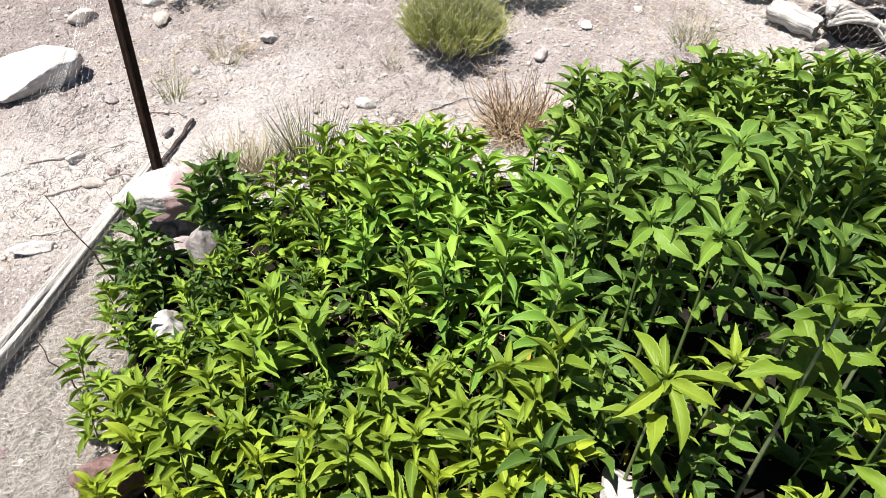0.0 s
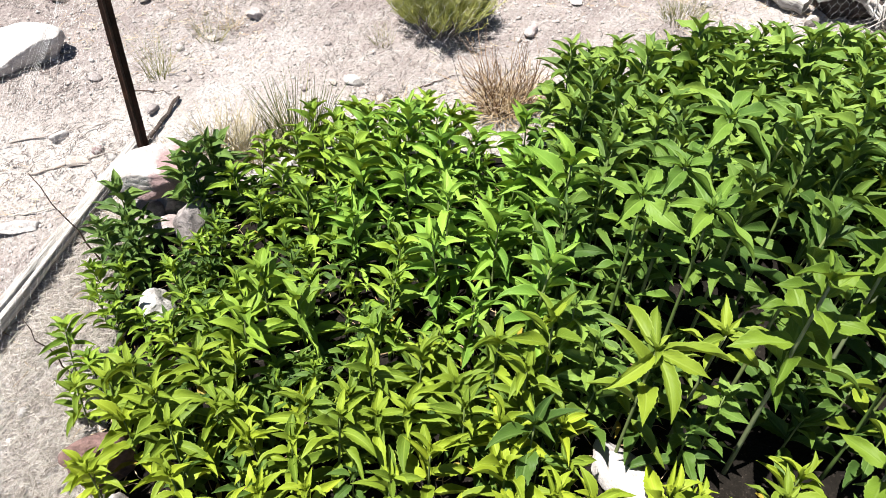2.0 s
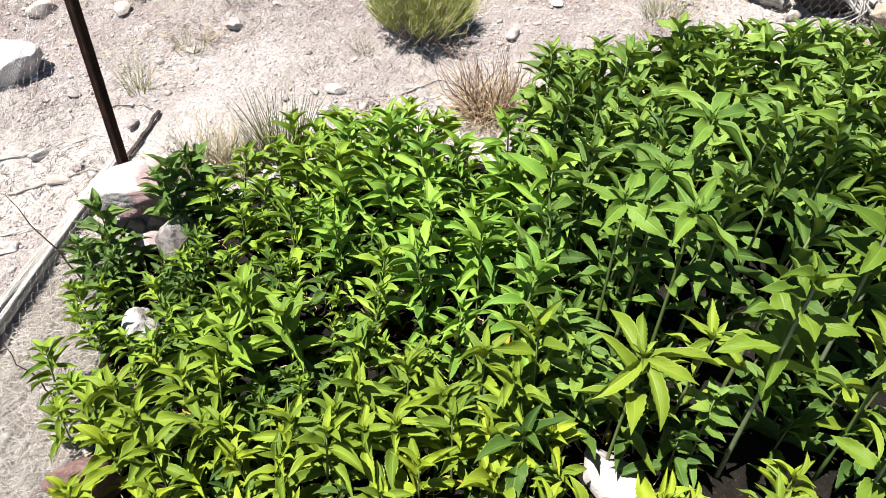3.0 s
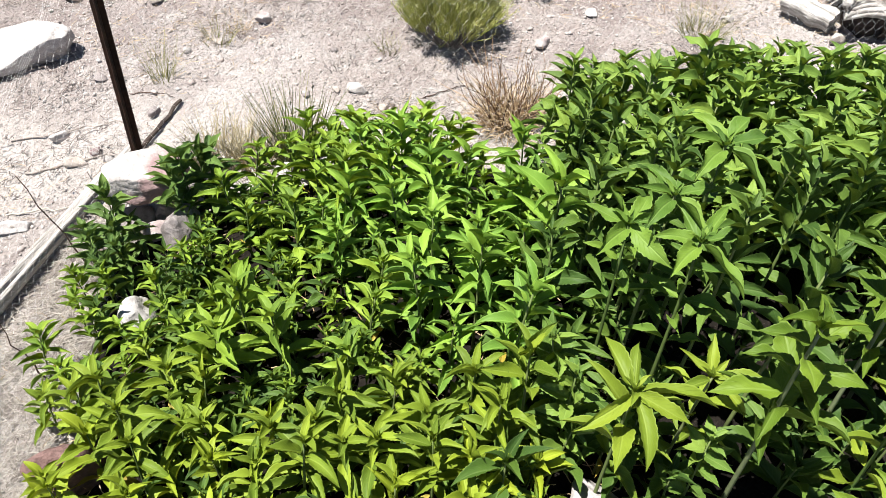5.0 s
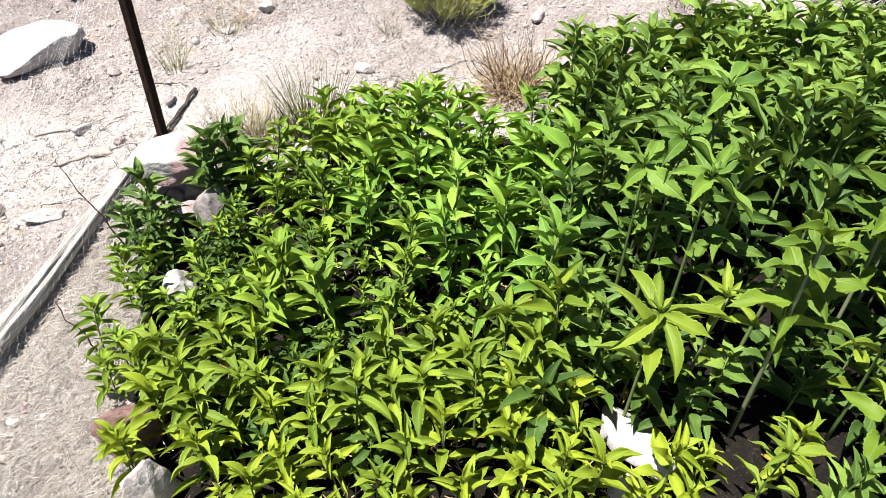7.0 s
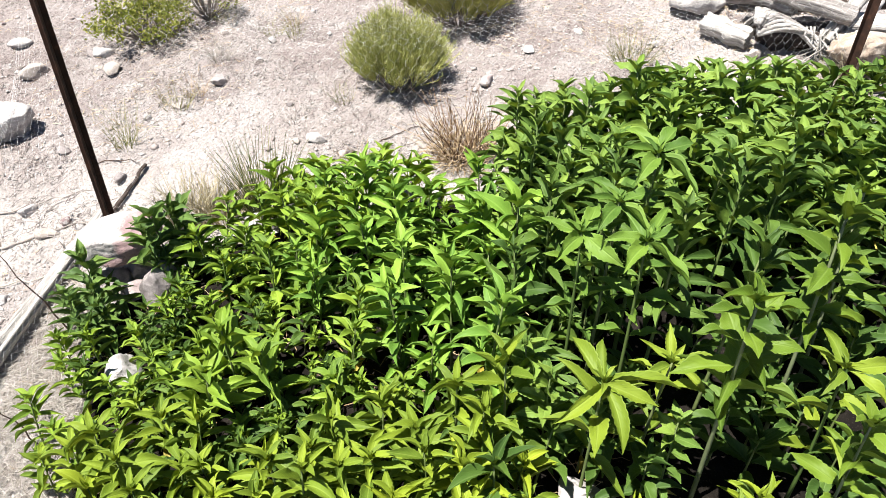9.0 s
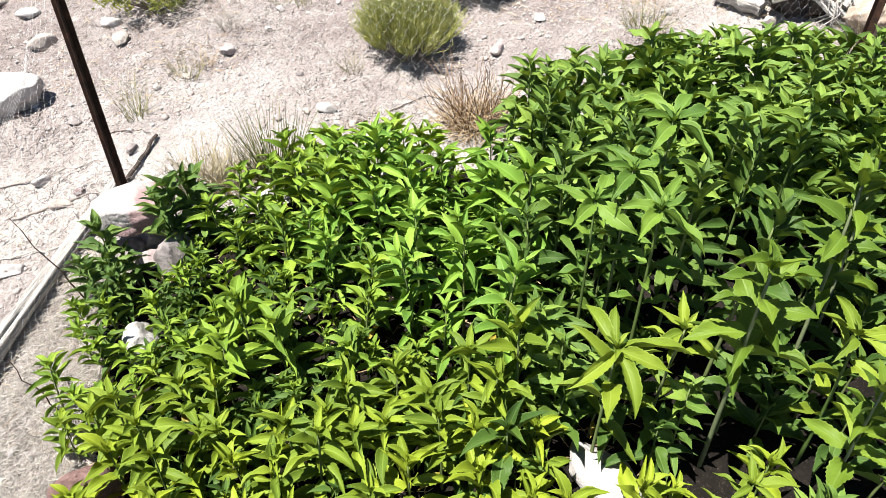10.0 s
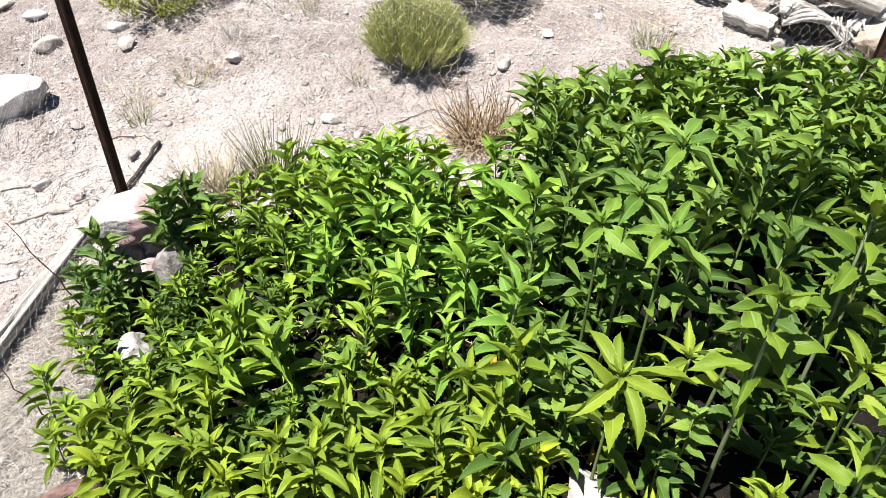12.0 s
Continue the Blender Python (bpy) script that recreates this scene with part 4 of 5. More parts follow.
def dead_shrub(x, y, seed):
    """A bare leaning stem, a twig that arches over to the ground and crooked side twigs."""
    rng = random.Random(seed)
    base = new("dead_shrub")
    out, across = Vector((0.68, 0.73, 0)), Vector((0.73, -0.68, 0))

    def limb(points, r0, r1, spurs=0):
        ends = [out * u + across * w + Vector((0, 0, z)) for u, w, z in points]
        path = []
        for p, q in zip(ends, ends[1:]):
            path += [p.lerp(q, i / 4) + Vector((rng.gauss(0, 1), rng.gauss(0, 1), rng.gauss(0, 1))) * 0.004 for i in range(4)]
        path.append(ends[-1])
        n = len(path) - 1
        part("branch", mesh_of("branch", *tube(path, [(r0 + (r1 - r0) * i / n) * rng.uniform(0.85, 1.2) for i in range(n + 1)], 6), TWIG), base)
        for _ in range(spurs):
            i = rng.randrange(2, n)
            d = Vector((rng.gauss(0, 1), rng.gauss(0, 1), rng.gauss(0.2, 0.8))).normalized() * rng.uniform(0.05, 0.13)
            tip = path[i] + d
            knee = path[i] + d * 0.5 + Vector((rng.gauss(0, 1), rng.gauss(0, 1), rng.gauss(0, 1))) * 0.01
            part("twig", mesh_of("twig", *tube([path[i], knee, tip], [r1 * 0.9, r1 * 0.7, r1 * 0.4], 5), TWIG), base)
    limb([(0, 0, -0.02), (0.03, 0.01, 0.10), (0.06, 0, 0.22), (0.09, -0.02, 0.39)], 0.013, 0.007, 3)
    limb([(0.09, -0.02, 0.39), (0.17, -0.01, 0.47), (0.26, 0.02, 0.53), (0.35, 0.03, 0.64)], 0.0045, 0.0025, 3)
    limb([(0.02, 0, -0.005), (0.14, 0.01, 0.03), (0.22, 0, 0.11), (0.25, -0.01, 0.20), (0.25, -0.02, 0.30), (0.20, 0, 0.45)], 0.0045, 0.003, 6)
    limb([(0.05, 0, 0.18), (0.20, -0.02, 0.205), (0.30, -0.03, 0.25), (0.37, -0.02, 0.31)], 0.005, 0.003, 5)
    limb([(0.03, 0.01, 0.16), (0.12, 0.03, 0.25), (0.20, 0.04, 0.36)], 0.0035, 0.002, 3)
    limb([(0.15, 0.01, 0.03), (0.20, 0.03, 0.12), (0.19, 0.05, 0.20), (0.24, 0.04, 0.32)], 0.0035, 0.002, 3)
    base.location = (x, y, gz(x, y))
    return tagged(base, "bare grey dead shrub with thin crooked twigs", "shrub")


dead_shrub(-2.34, 1.76, 9)


def bare_twig(x, y, tip, r, label):
    rng = random.Random(int(abs(x) * 100))
    p0, p1 = Vector((0, 0, -0.02)), Vector(tip)
    path = [p0.lerp(p1, i / 7) + Vector((rng.gauss(0, 1), rng.gauss(0, 1), 0)) * 0.006 for i in range(8)]
    ob = new("bare_twig", mesh_of("bare_twig", *tube(path, [r * (1 - 0.08 * i) for i in range(8)], 5), DARK_TWIG))
    ob.location = (x, y, gz(x, y))
    return tagged(ob, label, "twig")


bare_twig(-1.26, 1.42, (-0.16, 0.02, 0.36), 0.0035, "thin dark bare twig rising from the plants")
bare_twig(-1.21, 0.98, (-0.13, 0.06, 0.20), 0.003, "thin reddish bare twig beside a small sprig")


def ground_stick(a, b, r, seed, material, label):
    rng = random.Random(seed)
    path = []
    for i in range(12):
        t = i / 11
        x, y = a[0] + (b[0] - a[0]) * t + rng.gauss(0, 0.004), a[1] + (b[1] - a[1]) * t + rng.gauss(0, 0.006)
        path.append(Vector((x, y, gz(x, y) + r * 0.8 + 0.006 * math.sin(math.pi * t))))
    ob = new("fallen_stick", mesh_of("fallen_stick", *tube(path, [r * (1 - 0.05 * i) for i in range(12)], 6), material))
    return tagged(ob, label, "stick")


ground_stick((-1.75, 1.90), (-1.34, 2.02), 0.006, 1, TWIG, "thin weathered grey branch lying on dirt")
ground_stick((-1.72, 1.68), (-1.42, 1.72), 0.004, 2, STRAW, "pale straight dry stalk lying on dirt")
ground_stick((-0.20, 2.36), (-0.02, 2.46), 0.003, 3, DARK_TWIG, "thin dark twig lying beside the dry bush")
ground_stick((-1.9, 2.10), (-1.45, 2.22), 0.004, 4, TWIG, "long thin grey twig lying on bare dirt")
ground_stick((-1.52, 2.42), (-1.28, 2.36), 0.003, 5, DARK_TWIG, "short dark twig lying on dirt")


# ---------------------------------------------------------------- the garden bed
def leaf_mesh(name, length, width, droop, fold, twist, material, rows=20, teeth=0.060, seed=0):
    """A serrated lance-shaped blade along +y that curls up from its midrib, sways to one side and droops to its tip."""
    rng = random.Random(seed)
    vs, uvs, fs = [], [], []
    p, an = Vector((0, 0, 0)), 0.0
    wave, phase, turns = rng.uniform(0.14, 0.40), rng.uniform(0, 6.28), rng.uniform(7, 12)
    sway, buckle = rng.uniform(-0.45, 0.45), rng.uniform(-0.25, 0.25)
    for i in range(rows + 1):
        t = i / rows
        w = width * 0.5 * (math.sin(math.pi * t ** 0.74) ** 1.05 * (1.0 - 0.08 * t) if 0 < t < 1 else 0.0)
        w = max(w, width * 0.035 * (1 - t))
        yaw = sway * t
        right = Vector((math.cos(yaw), math.sin(yaw), 0))
        ahead = Vector((-math.sin(yaw), math.cos(yaw), 0))
        up = Vector((0, 0, 1)) * math.cos(an) - ahead * math.sin(an)
        tw = twist * t
        for c in (-1, -0.5, 0, 0.5, 1):
            tooth = 1 + ((teeth if i % 2 else -teeth) if abs(c) == 1 and 1 < i < rows else 0)
            a = fold * abs(c) ** 0.7
            side = c * w * math.cos(a) * tooth
            lift = abs(c) ** 1.2 * w * math.sin(fold) + c * abs(c) * wave * w * math.sin(turns * t + phase + (1.7 if c > 0 else 0))
            vs.append(p + right * (side * math.cos(tw) - lift * math.sin(tw)) + up * (side * math.sin(tw) + lift * math.cos(tw)))
            uvs.append((0.5 + c * 0.5, t))
        an = -droop * (t ** 1.4) + 0.12 + buckle * math.sin(5 * t + phase) * t
        p = p + (ahead * math.cos(an) + Vector((0, 0, math.sin(an)))) * (length / rows)
    for i in range(rows):
        for c in range(4):
            a = i * 5 + c
            fs.append((a, a + 1, a + 6, a + 5))
    return mesh_of(name, vs, fs, material, True, uvs)


def leaf_set(material, length, width, seed, droop=(0.2, 1.1), fold=(0.35, 1.1)):
    rng = random.Random(seed)
    return [leaf_mesh("leaf", length * rng.uniform(0.92, 1.08), width * rng.uniform(0.88, 1.12), rng.uniform(*droop), rng.uniform(*fold), rng.uniform(-0.9, 0.9), material, seed=seed + i) for i in range(12)]


SETS = {
    "short": leaf_set(LEAF_SHORT, 0.100, 0.040, 1, (0.3, 1.4), (0.5, 1.15)),
    "young": leaf_set(LEAF_YOUNG, 0.106, 0.041, 21, (0.3, 1.4), (0.5, 1.15)),
    "warm": leaf_set(LEAF_WARM, 0.104, 0.041, 201, (0.3, 1.4), (0.5, 1.15)),
    "warm_half": leaf_set(LEAF_WARM, 0.112, 0.044, 221, (0.3, 1.3), (0.45, 1.05)),
    "half": leaf_set(LEAF_HALF, 0.110, 0.043, 161, (0.3, 1.3), (0.45, 1.05)),
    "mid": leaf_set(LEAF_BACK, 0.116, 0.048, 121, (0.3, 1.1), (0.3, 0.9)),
    "tall": leaf_set(LEAF_TALL, 0.122, 0.047, 41, (0.2, 1.1), (0.35, 0.95)),
    "cross": leaf_set(LEAF_CROSS, 0.124, 0.048, 241, (0.2, 1.1), (0.35, 0.95)),
    "giant": leaf_set(LEAF_GIANT, 0.118, 0.055, 101, (0.3, 1.3), (0.35, 1.0)),
    "star": leaf_set(LEAF_BRIGHT, 0.158, 0.056, 141, (0.4, 1.2), (0.5, 1.05)),
    "lime": leaf_set(LEAF_BRIGHT, 0.122, 0.047, 181, (0.2, 1.0), (0.4, 1.0)),
    "dark": leaf_set(LEAF_DARK, 0.098, 0.042, 61),
    "withered": leaf_set(LEAF_YELLOW, 0.075, 0.028, 81),
}


def make_plant(kind, seed, height, first, step, label, rise=44, stem=None, whorl=None, bow=0.05):
    """A stalk with crossed pairs of leaves that get smaller and steeper towards the shoot tip.
    whorl: azimuth, rise and size of each leaf of the crown, where it is not grown by chance."""
    rng = random.Random(seed)
    base = new("leafy_plant")
    lean = Vector((rng.uniform(-1, 1), rng.uniform(-1, 1), 0)) * bow * height
    path = [Vector((0, 0, -0.03))] + [lean * (t * t) + Vector((0, 0, height * t)) for t in (0.2, 0.4, 0.6, 0.8, 1.0)]
    r = 0.0030 + 0.005 * height
    part("stem", mesh_of("stem", *tube(path, [r * (1 - 0.11 * i) for i in range(6)], 6), stem or STEM), base)
    z, turn = first, rng.uniform(0, 6.28)

    def put_leaf(pool, t, z, az, el, size):
        ob = part("leaf", rng.choice(pool), base)
        ob.matrix_local = Matrix.Translation(lean * t * t + Vector((0, 0, z))) @ Matrix.Rotation(az, 4, "Z") @ Matrix.Translation((0, 0.006, 0)) @ Matrix.Rotation(el, 4, "X") @ Matrix.Rotation(rng.uniform(-0.5, 0.5), 4, "Y") @ Matrix.Scale(size, 4)
    top = height - 0.05 if whorl else height
    while z < top:
        t = z / height
        size = (0.80 + 0.35 * math.sin(math.pi * min(1, t * 0.95))) * (1.0 if t < 0.9 else 1.0 - 1.5 * (t - 0.9))
        for s in (0, math.pi):
            az = turn + s + rng.uniform(-0.35, 0.35)
            el = radians(2 + rise * t ** 1.3 + rng.uniform(-26, 22))
            pool = SETS["withered"] if t < 0.3 and rng.random() < 0.12 else SETS[kind]
            put_leaf(pool, t, z + rng.uniform(-0.006, 0.006), az, el, size * rng.uniform(0.85, 1.12) * (0.8 if whorl else 1))
        turn += math.pi / 2 + rng.uniform(-0.25, 0.25)
        z += step * rng.uniform(0.85, 1.15) * (1.0 - 0.55 * t)
    for i, (az, el, size) in enumerate(whorl or ()):
        put_leaf(SETS[kind], 1.0, height - 0.012 + 0.003 * i, radians(az - 90), radians(el), size)
    vs, uvs, fs = [], [], []
    for i in range(5):
        src = SETS[kind][i % 6]
        m = Matrix.Translation(lean + Vector((0, 0, height - 0.004))) @ Matrix.Rotation(turn + i * 2.4, 4, "Z") @ Matrix.Rotation(radians(38 + 11 * i), 4, "X") @ Matrix.Scale((0.45 if whorl else 0.78) - (0.06 if whorl else 0.12) * i, 4)
        o = len(vs)
        vs += [m @ v.co for v in src.vertices]
        lay = np.empty(len(src.loops) * 2, dtype=np.float32)
        src.uv_layers[0].data.foreach_get("uv", lay)
        per = {}
        for li, l in enumerate(src.loops):
            per[l.vertex_index] = (lay[2 * li], lay[2 * li + 1])
        uvs += [per[k] for k in range(len(src.vertices))]
        fs += [tuple(k + o for k in q.vertices) for q in src.polygons]
    part("shoot_tip", mesh_of("shoot_tip", vs, fs, SETS[kind][0].materials[0], True, uvs), base)
    tagged(base, label, "plant", "leafy plants in the garden bed")
    return [base, height, False]


STAR_CROWN = [(222, -2, 1.0), (2, 6, 1.12), (-72, -18, 0.95), (-32, -8, 0.85), (120, 16, 0.98), (82, 28, 0.78)]
CROSS_CROWN = [(228, 6, 1.08), (52, 20, 1.02), (118, 28, 0.92), (172, 14, 0.8), (-58, -20, 1.12), (5, 12, 0.92)]
LIME_CROWN = [(85, 34, 0.85), (0, 8, 1.0), (210, 4, 0.8), (-50, -12, 0.85), (150, 20, 0.7)]
KINDS = {
    "short": [make_plant("short", 100 + i, 0.26, 0.06, 0.043, "knee-high leafy green plant with narrow toothed leaves", 46) for i in range(9)],
    "young": [make_plant("young", 140 + i, 0.22, 0.05, 0.048, "low bright yellow-green leafy plant with toothed leaves", 46) for i in range(5)],
    "warm": [make_plant("warm", 540 + i, 0.26, 0.06, 0.043, "knee-high yellowish green plant with narrow toothed leaves", 44) for i in range(5)],
    "warm_half": [make_plant("warm_half", 560 + i, 0.36, 0.10, 0.052, "thigh-high yellowish green plant with pointed toothed leaves", 42) for i in range(3)],
    "half": [make_plant("half", 500 + i, 0.38, 0.10, 0.051, "thigh-high leafy green plant with toothed pointed leaves", 42) for i in range(6)],
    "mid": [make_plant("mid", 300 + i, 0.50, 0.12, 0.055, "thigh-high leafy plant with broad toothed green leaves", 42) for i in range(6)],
    "tall": [make_plant("tall", 180 + i, 0.66, 0.36, 0.068, "tall leafy plant with broad toothed green leaves", 46, bow=0.03) for i in range(6)],
    "cross": [make_plant("cross", 200 + i, 0.66, 0.36, 0.090, "tall leafy plant crowned by a cross of broad leaves", 30, None, CROSS_CROWN, 0.02) for i in range(2)],
    "high_cross": [make_plant("cross", 204, 0.78, 0.44, 0.090, "very tall leafy plant crowned by a cross of broad leaves", 30, None, CROSS_CROWN, 0.02)],
    "high": [make_plant("tall", 207 + i, 0.76, 0.45, 0.070, "very tall leafy plant with broad toothed green leaves", 44, bow=0.03) for i in range(2)],
    "lime": [make_plant("lime", 520 + i, 0.46, 0.20, 0.090, "yellow-green plant topped by a few long toothed leaves", 26, None, LIME_CROWN, 0.03) for i in range(2)],
    "giant": [make_plant("giant", 260 + i, 0.76, 0.44, 0.066, "very tall leafy plant with thick pale stalk and broad leaves", 40, PALE_STEM, bow=0.04) for i in range(4)],
    "under": [make_plant("tall", 400 + i, 0.24, 0.09, 0.062, "low shaded leafy plant under the taller stalks", 20) for i in range(4)],
    "star": [make_plant("star", 340, 0.49, 0.24, 0.10, "star-topped tall plant with long bright yellow-green leaves", 30, None, STAR_CROWN, 0.02)],
    "dark": [make_plant("dark", 220 + i, 0.26, 0.02, 0.036, "dense dark green leafy plant beside the corner boulder") for i in range(3)],
}
picker = random.Random(5)


CROWD = {"co": [], "uv": [], "face": [], "slot": [], "mats": [], "count": 0}


def gather(me, m):
    """Add a leaf or stem to the joined mass of plants at the back and in the undergrowth."""
    mat = me.materials[0]
    if mat not in CROWD["mats"]:
        CROWD["mats"].append(mat)
    co = np.empty(len(me.vertices) * 3)
    me.vertices.foreach_get("co", co)
    w = np.array(m)
    CROWD["co"].append(co.reshape(-1, 3) @ w[:3, :3].T + w[:3, 3])
    uv = np.zeros(len(me.loops) * 2)
    if me.uv_layers:
        me.uv_layers[0].data.foreach_get("uv", uv)
    CROWD["uv"].append(uv)
    o = CROWD["count"]
    CROWD["face"] += [tuple(k + o for k in p.vertices) for p in me.polygons]
    CROWD["slot"] += [CROWD["mats"].index(mat)] * len(me.polygons)
    CROWD["count"] = o + len(me.vertices)


def plant(kind, x, y, height, turn=None, lean=(0, 0)):
    slot = next((k for k in KINDS[kind] if not k[2]), None) or picker.choice(KINDS[kind])
    s = height / slot[1]
    turn = picker.uniform(0, 360) if turn is None else turn
    z = soil_z(x, y) - 0.01
    if kind == "under" or y > 1.70 or x > 1.45:
        m = pose(x, y, z, lean[0], lean[1], turn) @ Matrix.Scale(min(1.45, max(0.62, s)), 4)
        for ob in slot[0].children:
            gather(ob.data, m @ ob.matrix_basis)
        return
    if not slot[2]:
        slot[2] = True
        slot[0].matrix_world = pose(x, y, z, lean[0], lean[1], turn) @ Matrix.Scale(min(1.45, max(0.62, s)), 4)
    else:
        copy_thing(slot[0], pose(x, y, z, lean[0], lean[1], turn) @ Matrix.Scale(min(1.45, max(0.62, s)), 4))


DARK_PLANTS = [
    ("dark", -0.955, 1.62, 0.30), ("dark", -0.985, 1.605, 0.25), ("dark", -0.92, 1.64, 0.28), ("dark", -0.885, 1.66, 0.23),
    ("dark", -1.17, 1.475, 0.22), ("dark", -1.24, 1.43, 0.18), ("dark", -1.15, 1.41, 0.18), ("dark", -1.10, 1.35, 0.16),
    ("dark", -1.21, 1.36, 0.17), ("dark", -1.13, 1.30, 0.16), ("short", -1.20, 1.25, 0.15), ("short", -1.10, 1.23, 0.17), ("short", -1.17, 1.15, 0.15), ("short", -1.10, 1.09, 0.16), ("short", -1.00, 1.07, 0.14),
]
TALL_PLANTS = [
    ("star", 0.352, 0.640, 0.495), ("lime", 0.510, 0.695, 0.475), ("giant", 0.650, 0.620, 0.76), ("tall", 0.70, 0.82, 0.66), ("giant", 1.06, 0.92, 0.68), ("tall", 0.804, 1.12, 0.65),
    ("high_cross", 0.527, 1.03, 0.78), ("high", 0.560, 0.89, 0.72), ("cross", 0.487, 0.867, 0.67), ("high_cross", 0.431, 0.968, 0.715), ("cross", 0.352, 0.939, 0.655),
    ("tall", 0.323, 1.16, 0.60), ("high", 0.412, 1.09, 0.70), ("tall", 0.327, 1.545, 0.55), ("tall", 0.365, 1.43, 0.57), ("tall", 0.222, 1.012, 0.515),
    ("giant", 0.925, 0.80, 0.75), ("giant", 0.850, 0.43, 0.60), ("lime", 0.90, 0.60, 0.50), ("high", 0.94, 1.14, 0.69), ("high", 0.47, 1.22, 0.69),
    ("under", 0.92, 0.70, 0.24), ("lime", 0.605, 0.39, 0.34), ("half", 0.121, 0.898, 0.455), ("half", 0.173, 0.767, 0.41), ("half", 0.044, 1.10, 0.41),
]
MIDDLE_PLANTS = [
    ("half", -0.199, 1.398, 0.365), ("half", -0.349, 1.69, 0.32), ("half", -0.214, 1.65, 0.39), ("half", -0.140, 1.69, 0.35), ("half", -0.111, 1.48, 0.39),
    ("half", -0.089, 1.18, 0.41), ("half", -0.026, 0.95, 0.38), ("half", -0.106, 1.07, 0.32), ("short", 0.062, 1.80, 0.16), ("short", -0.24, 1.18, 0.275),
    ("short", -0.267, 1.06, 0.27), ("half", -0.374, 1.28, 0.315), ("short", -0.547, 1.43, 0.275), ("half", -0.461, 1.42, 0.33), ("short", -0.513, 1.65, 0.295),
    ("short", -0.245, 0.99, 0.22), ("short", -0.10, 0.945, 0.29), ("short", 0.041, 0.83, 0.31), ("half", 0.098, 0.72, 0.33), ("short", -0.123, 0.87, 0.225),
    ("short", -0.077, 0.745, 0.28), ("half", -0.047, 0.63, 0.315), ("young", 0.177, 0.645, 0.22), ("young", 0.055, 0.54, 0.25), ("young", -0.131, 0.56, 0.245),
]
LEFT_PLANTS = [
    ("short", -0.497, 0.966, 0.29), ("short", -0.341, 0.942, 0.25), ("short", -0.286, 0.783, 0.29), ("young", -0.489, 0.77, 0.17), ("short", -0.374, 0.627, 0.285),
    ("young", -0.42, 0.52, 0.18), ("short", -0.732, 1.66, 0.21), ("short", -0.833, 1.385, 0.225), ("short", -0.941, 1.225, 0.29), ("short", -0.955, 0.985, 0.15), ("short", -0.905, 1.02, 0.13),
    ("short", -0.663, 0.92, 0.30), ("short", -0.841, 0.72, 0.32), ("short", -0.762, 0.835, 0.23), ("short", -0.674, 0.82, 0.21), ("short", -0.625, 0.74, 0.20),
    ("short", -0.784, 0.63, 0.235), ("short", -1.12, 0.825, 0.13), ("young", -0.985, 0.575, 0.17), ("young", -1.015, 0.60, 0.13), ("short", -0.609, 1.042, 0.31), ("short", -0.636, 1.276, 0.22),
    ("short", -0.568, 0.88, 0.24), ("young", -0.692, 0.62, 0.16), ("short", -1.212, 0.983, 0.18), ("short", -1.17, 0.90, 0.12), ("short", -0.86, 1.50, 0.21),
    ("short", -1.06, 0.99, 0.16), ("short", -1.12, 0.93, 0.14), ("short", -1.04, 0.88, 0.19), ("short", -1.00, 0.80, 0.20), ("short", -0.93, 0.80, 0.24), ("dark", -0.95, 1.29, 0.16), ("short", -0.89, 1.34, 0.18), ("short", -1.02, 1.33, 0.13), ("short", -0.90, 1.42, 0.17),
]
NEAR_EDGE = [
    ("young", 0.165, 0.47, 0.19), ("young", 0.235, 0.43, 0.20), ("young", 0.42, 0.455, 0.21), ("young", 0.055, 0.46, 0.18), ("young", -0.08, 0.44, 0.18),
    ("young", -0.22, 0.42, 0.15), ("young", 0.33, 0.40, 0.18), ("young", -0.50, 0.42, 0.15), ("young", -0.62, 0.46, 0.16), ("young", 0.52, 0.50, 0.18),
    ("young", 0.74, 0.50, 0.20), ("under", 1.05, 0.50, 0.25), ("under", 0.80, 0.66, 0.22), ("under", 0.73, 0.72, 0.24), ("under", 0.82, 0.90, 0.26), ("under", 0.93, 0.86, 0.24), ("under", 0.98, 0.60, 0.22), ("under", 0.85, 0.76, 0.22), ("under", 1.02, 0.98, 0.26), ("under", 1.18, 1.02, 0.28), ("under", 1.16, 0.90, 0.26), ("under", 1.24, 1.14, 0.28), ("under", 1.10, 1.10, 0.28), ("under", 1.42, 1.15, 0.28), ("under", 1.30, 0.98, 0.28), ("under", 1.48, 1.26, 0.28), ("tall", 1.37, 1.04, 0.60), ("tall", 1.46, 1.19, 0.58), ("under", 0.72, 0.96, 0.26), ("under", 1.04, 0.72, 0.26),
]
EDGE_HEIGHTS = [  # x, y, height of the canopy towards the back and the far end
    (0.40, 1.72, 0.50), (0.55, 1.70, 0.54), (0.75, 1.70, 0.56), (0.93, 1.70, 0.55), (1.10, 1.70, 0.55), (1.25, 1.70, 0.49), (1.40, 1.70, 0.42),
    (1.60, 1.70, 0.36), (1.80, 1.50, 0.38), (1.40, 1.25, 0.60), (1.20, 0.95, 0.66), (1.12, 0.60, 0.50), (1.35, 0.50, 0.45), (0.12, 1.55, 0.22),
    (0.16, 1.40, 0.34), (0.20, 1.25, 0.46), (-0.90, 0.90, 0.23), (-1.02, 0.95, 0.20),
]
def warmer(kind, y):
    """Plants towards the near edge are yellower than those behind."""
    return {"short": "warm", "half": "warm_half"}.get(kind, kind) if y < 0.88 else kind


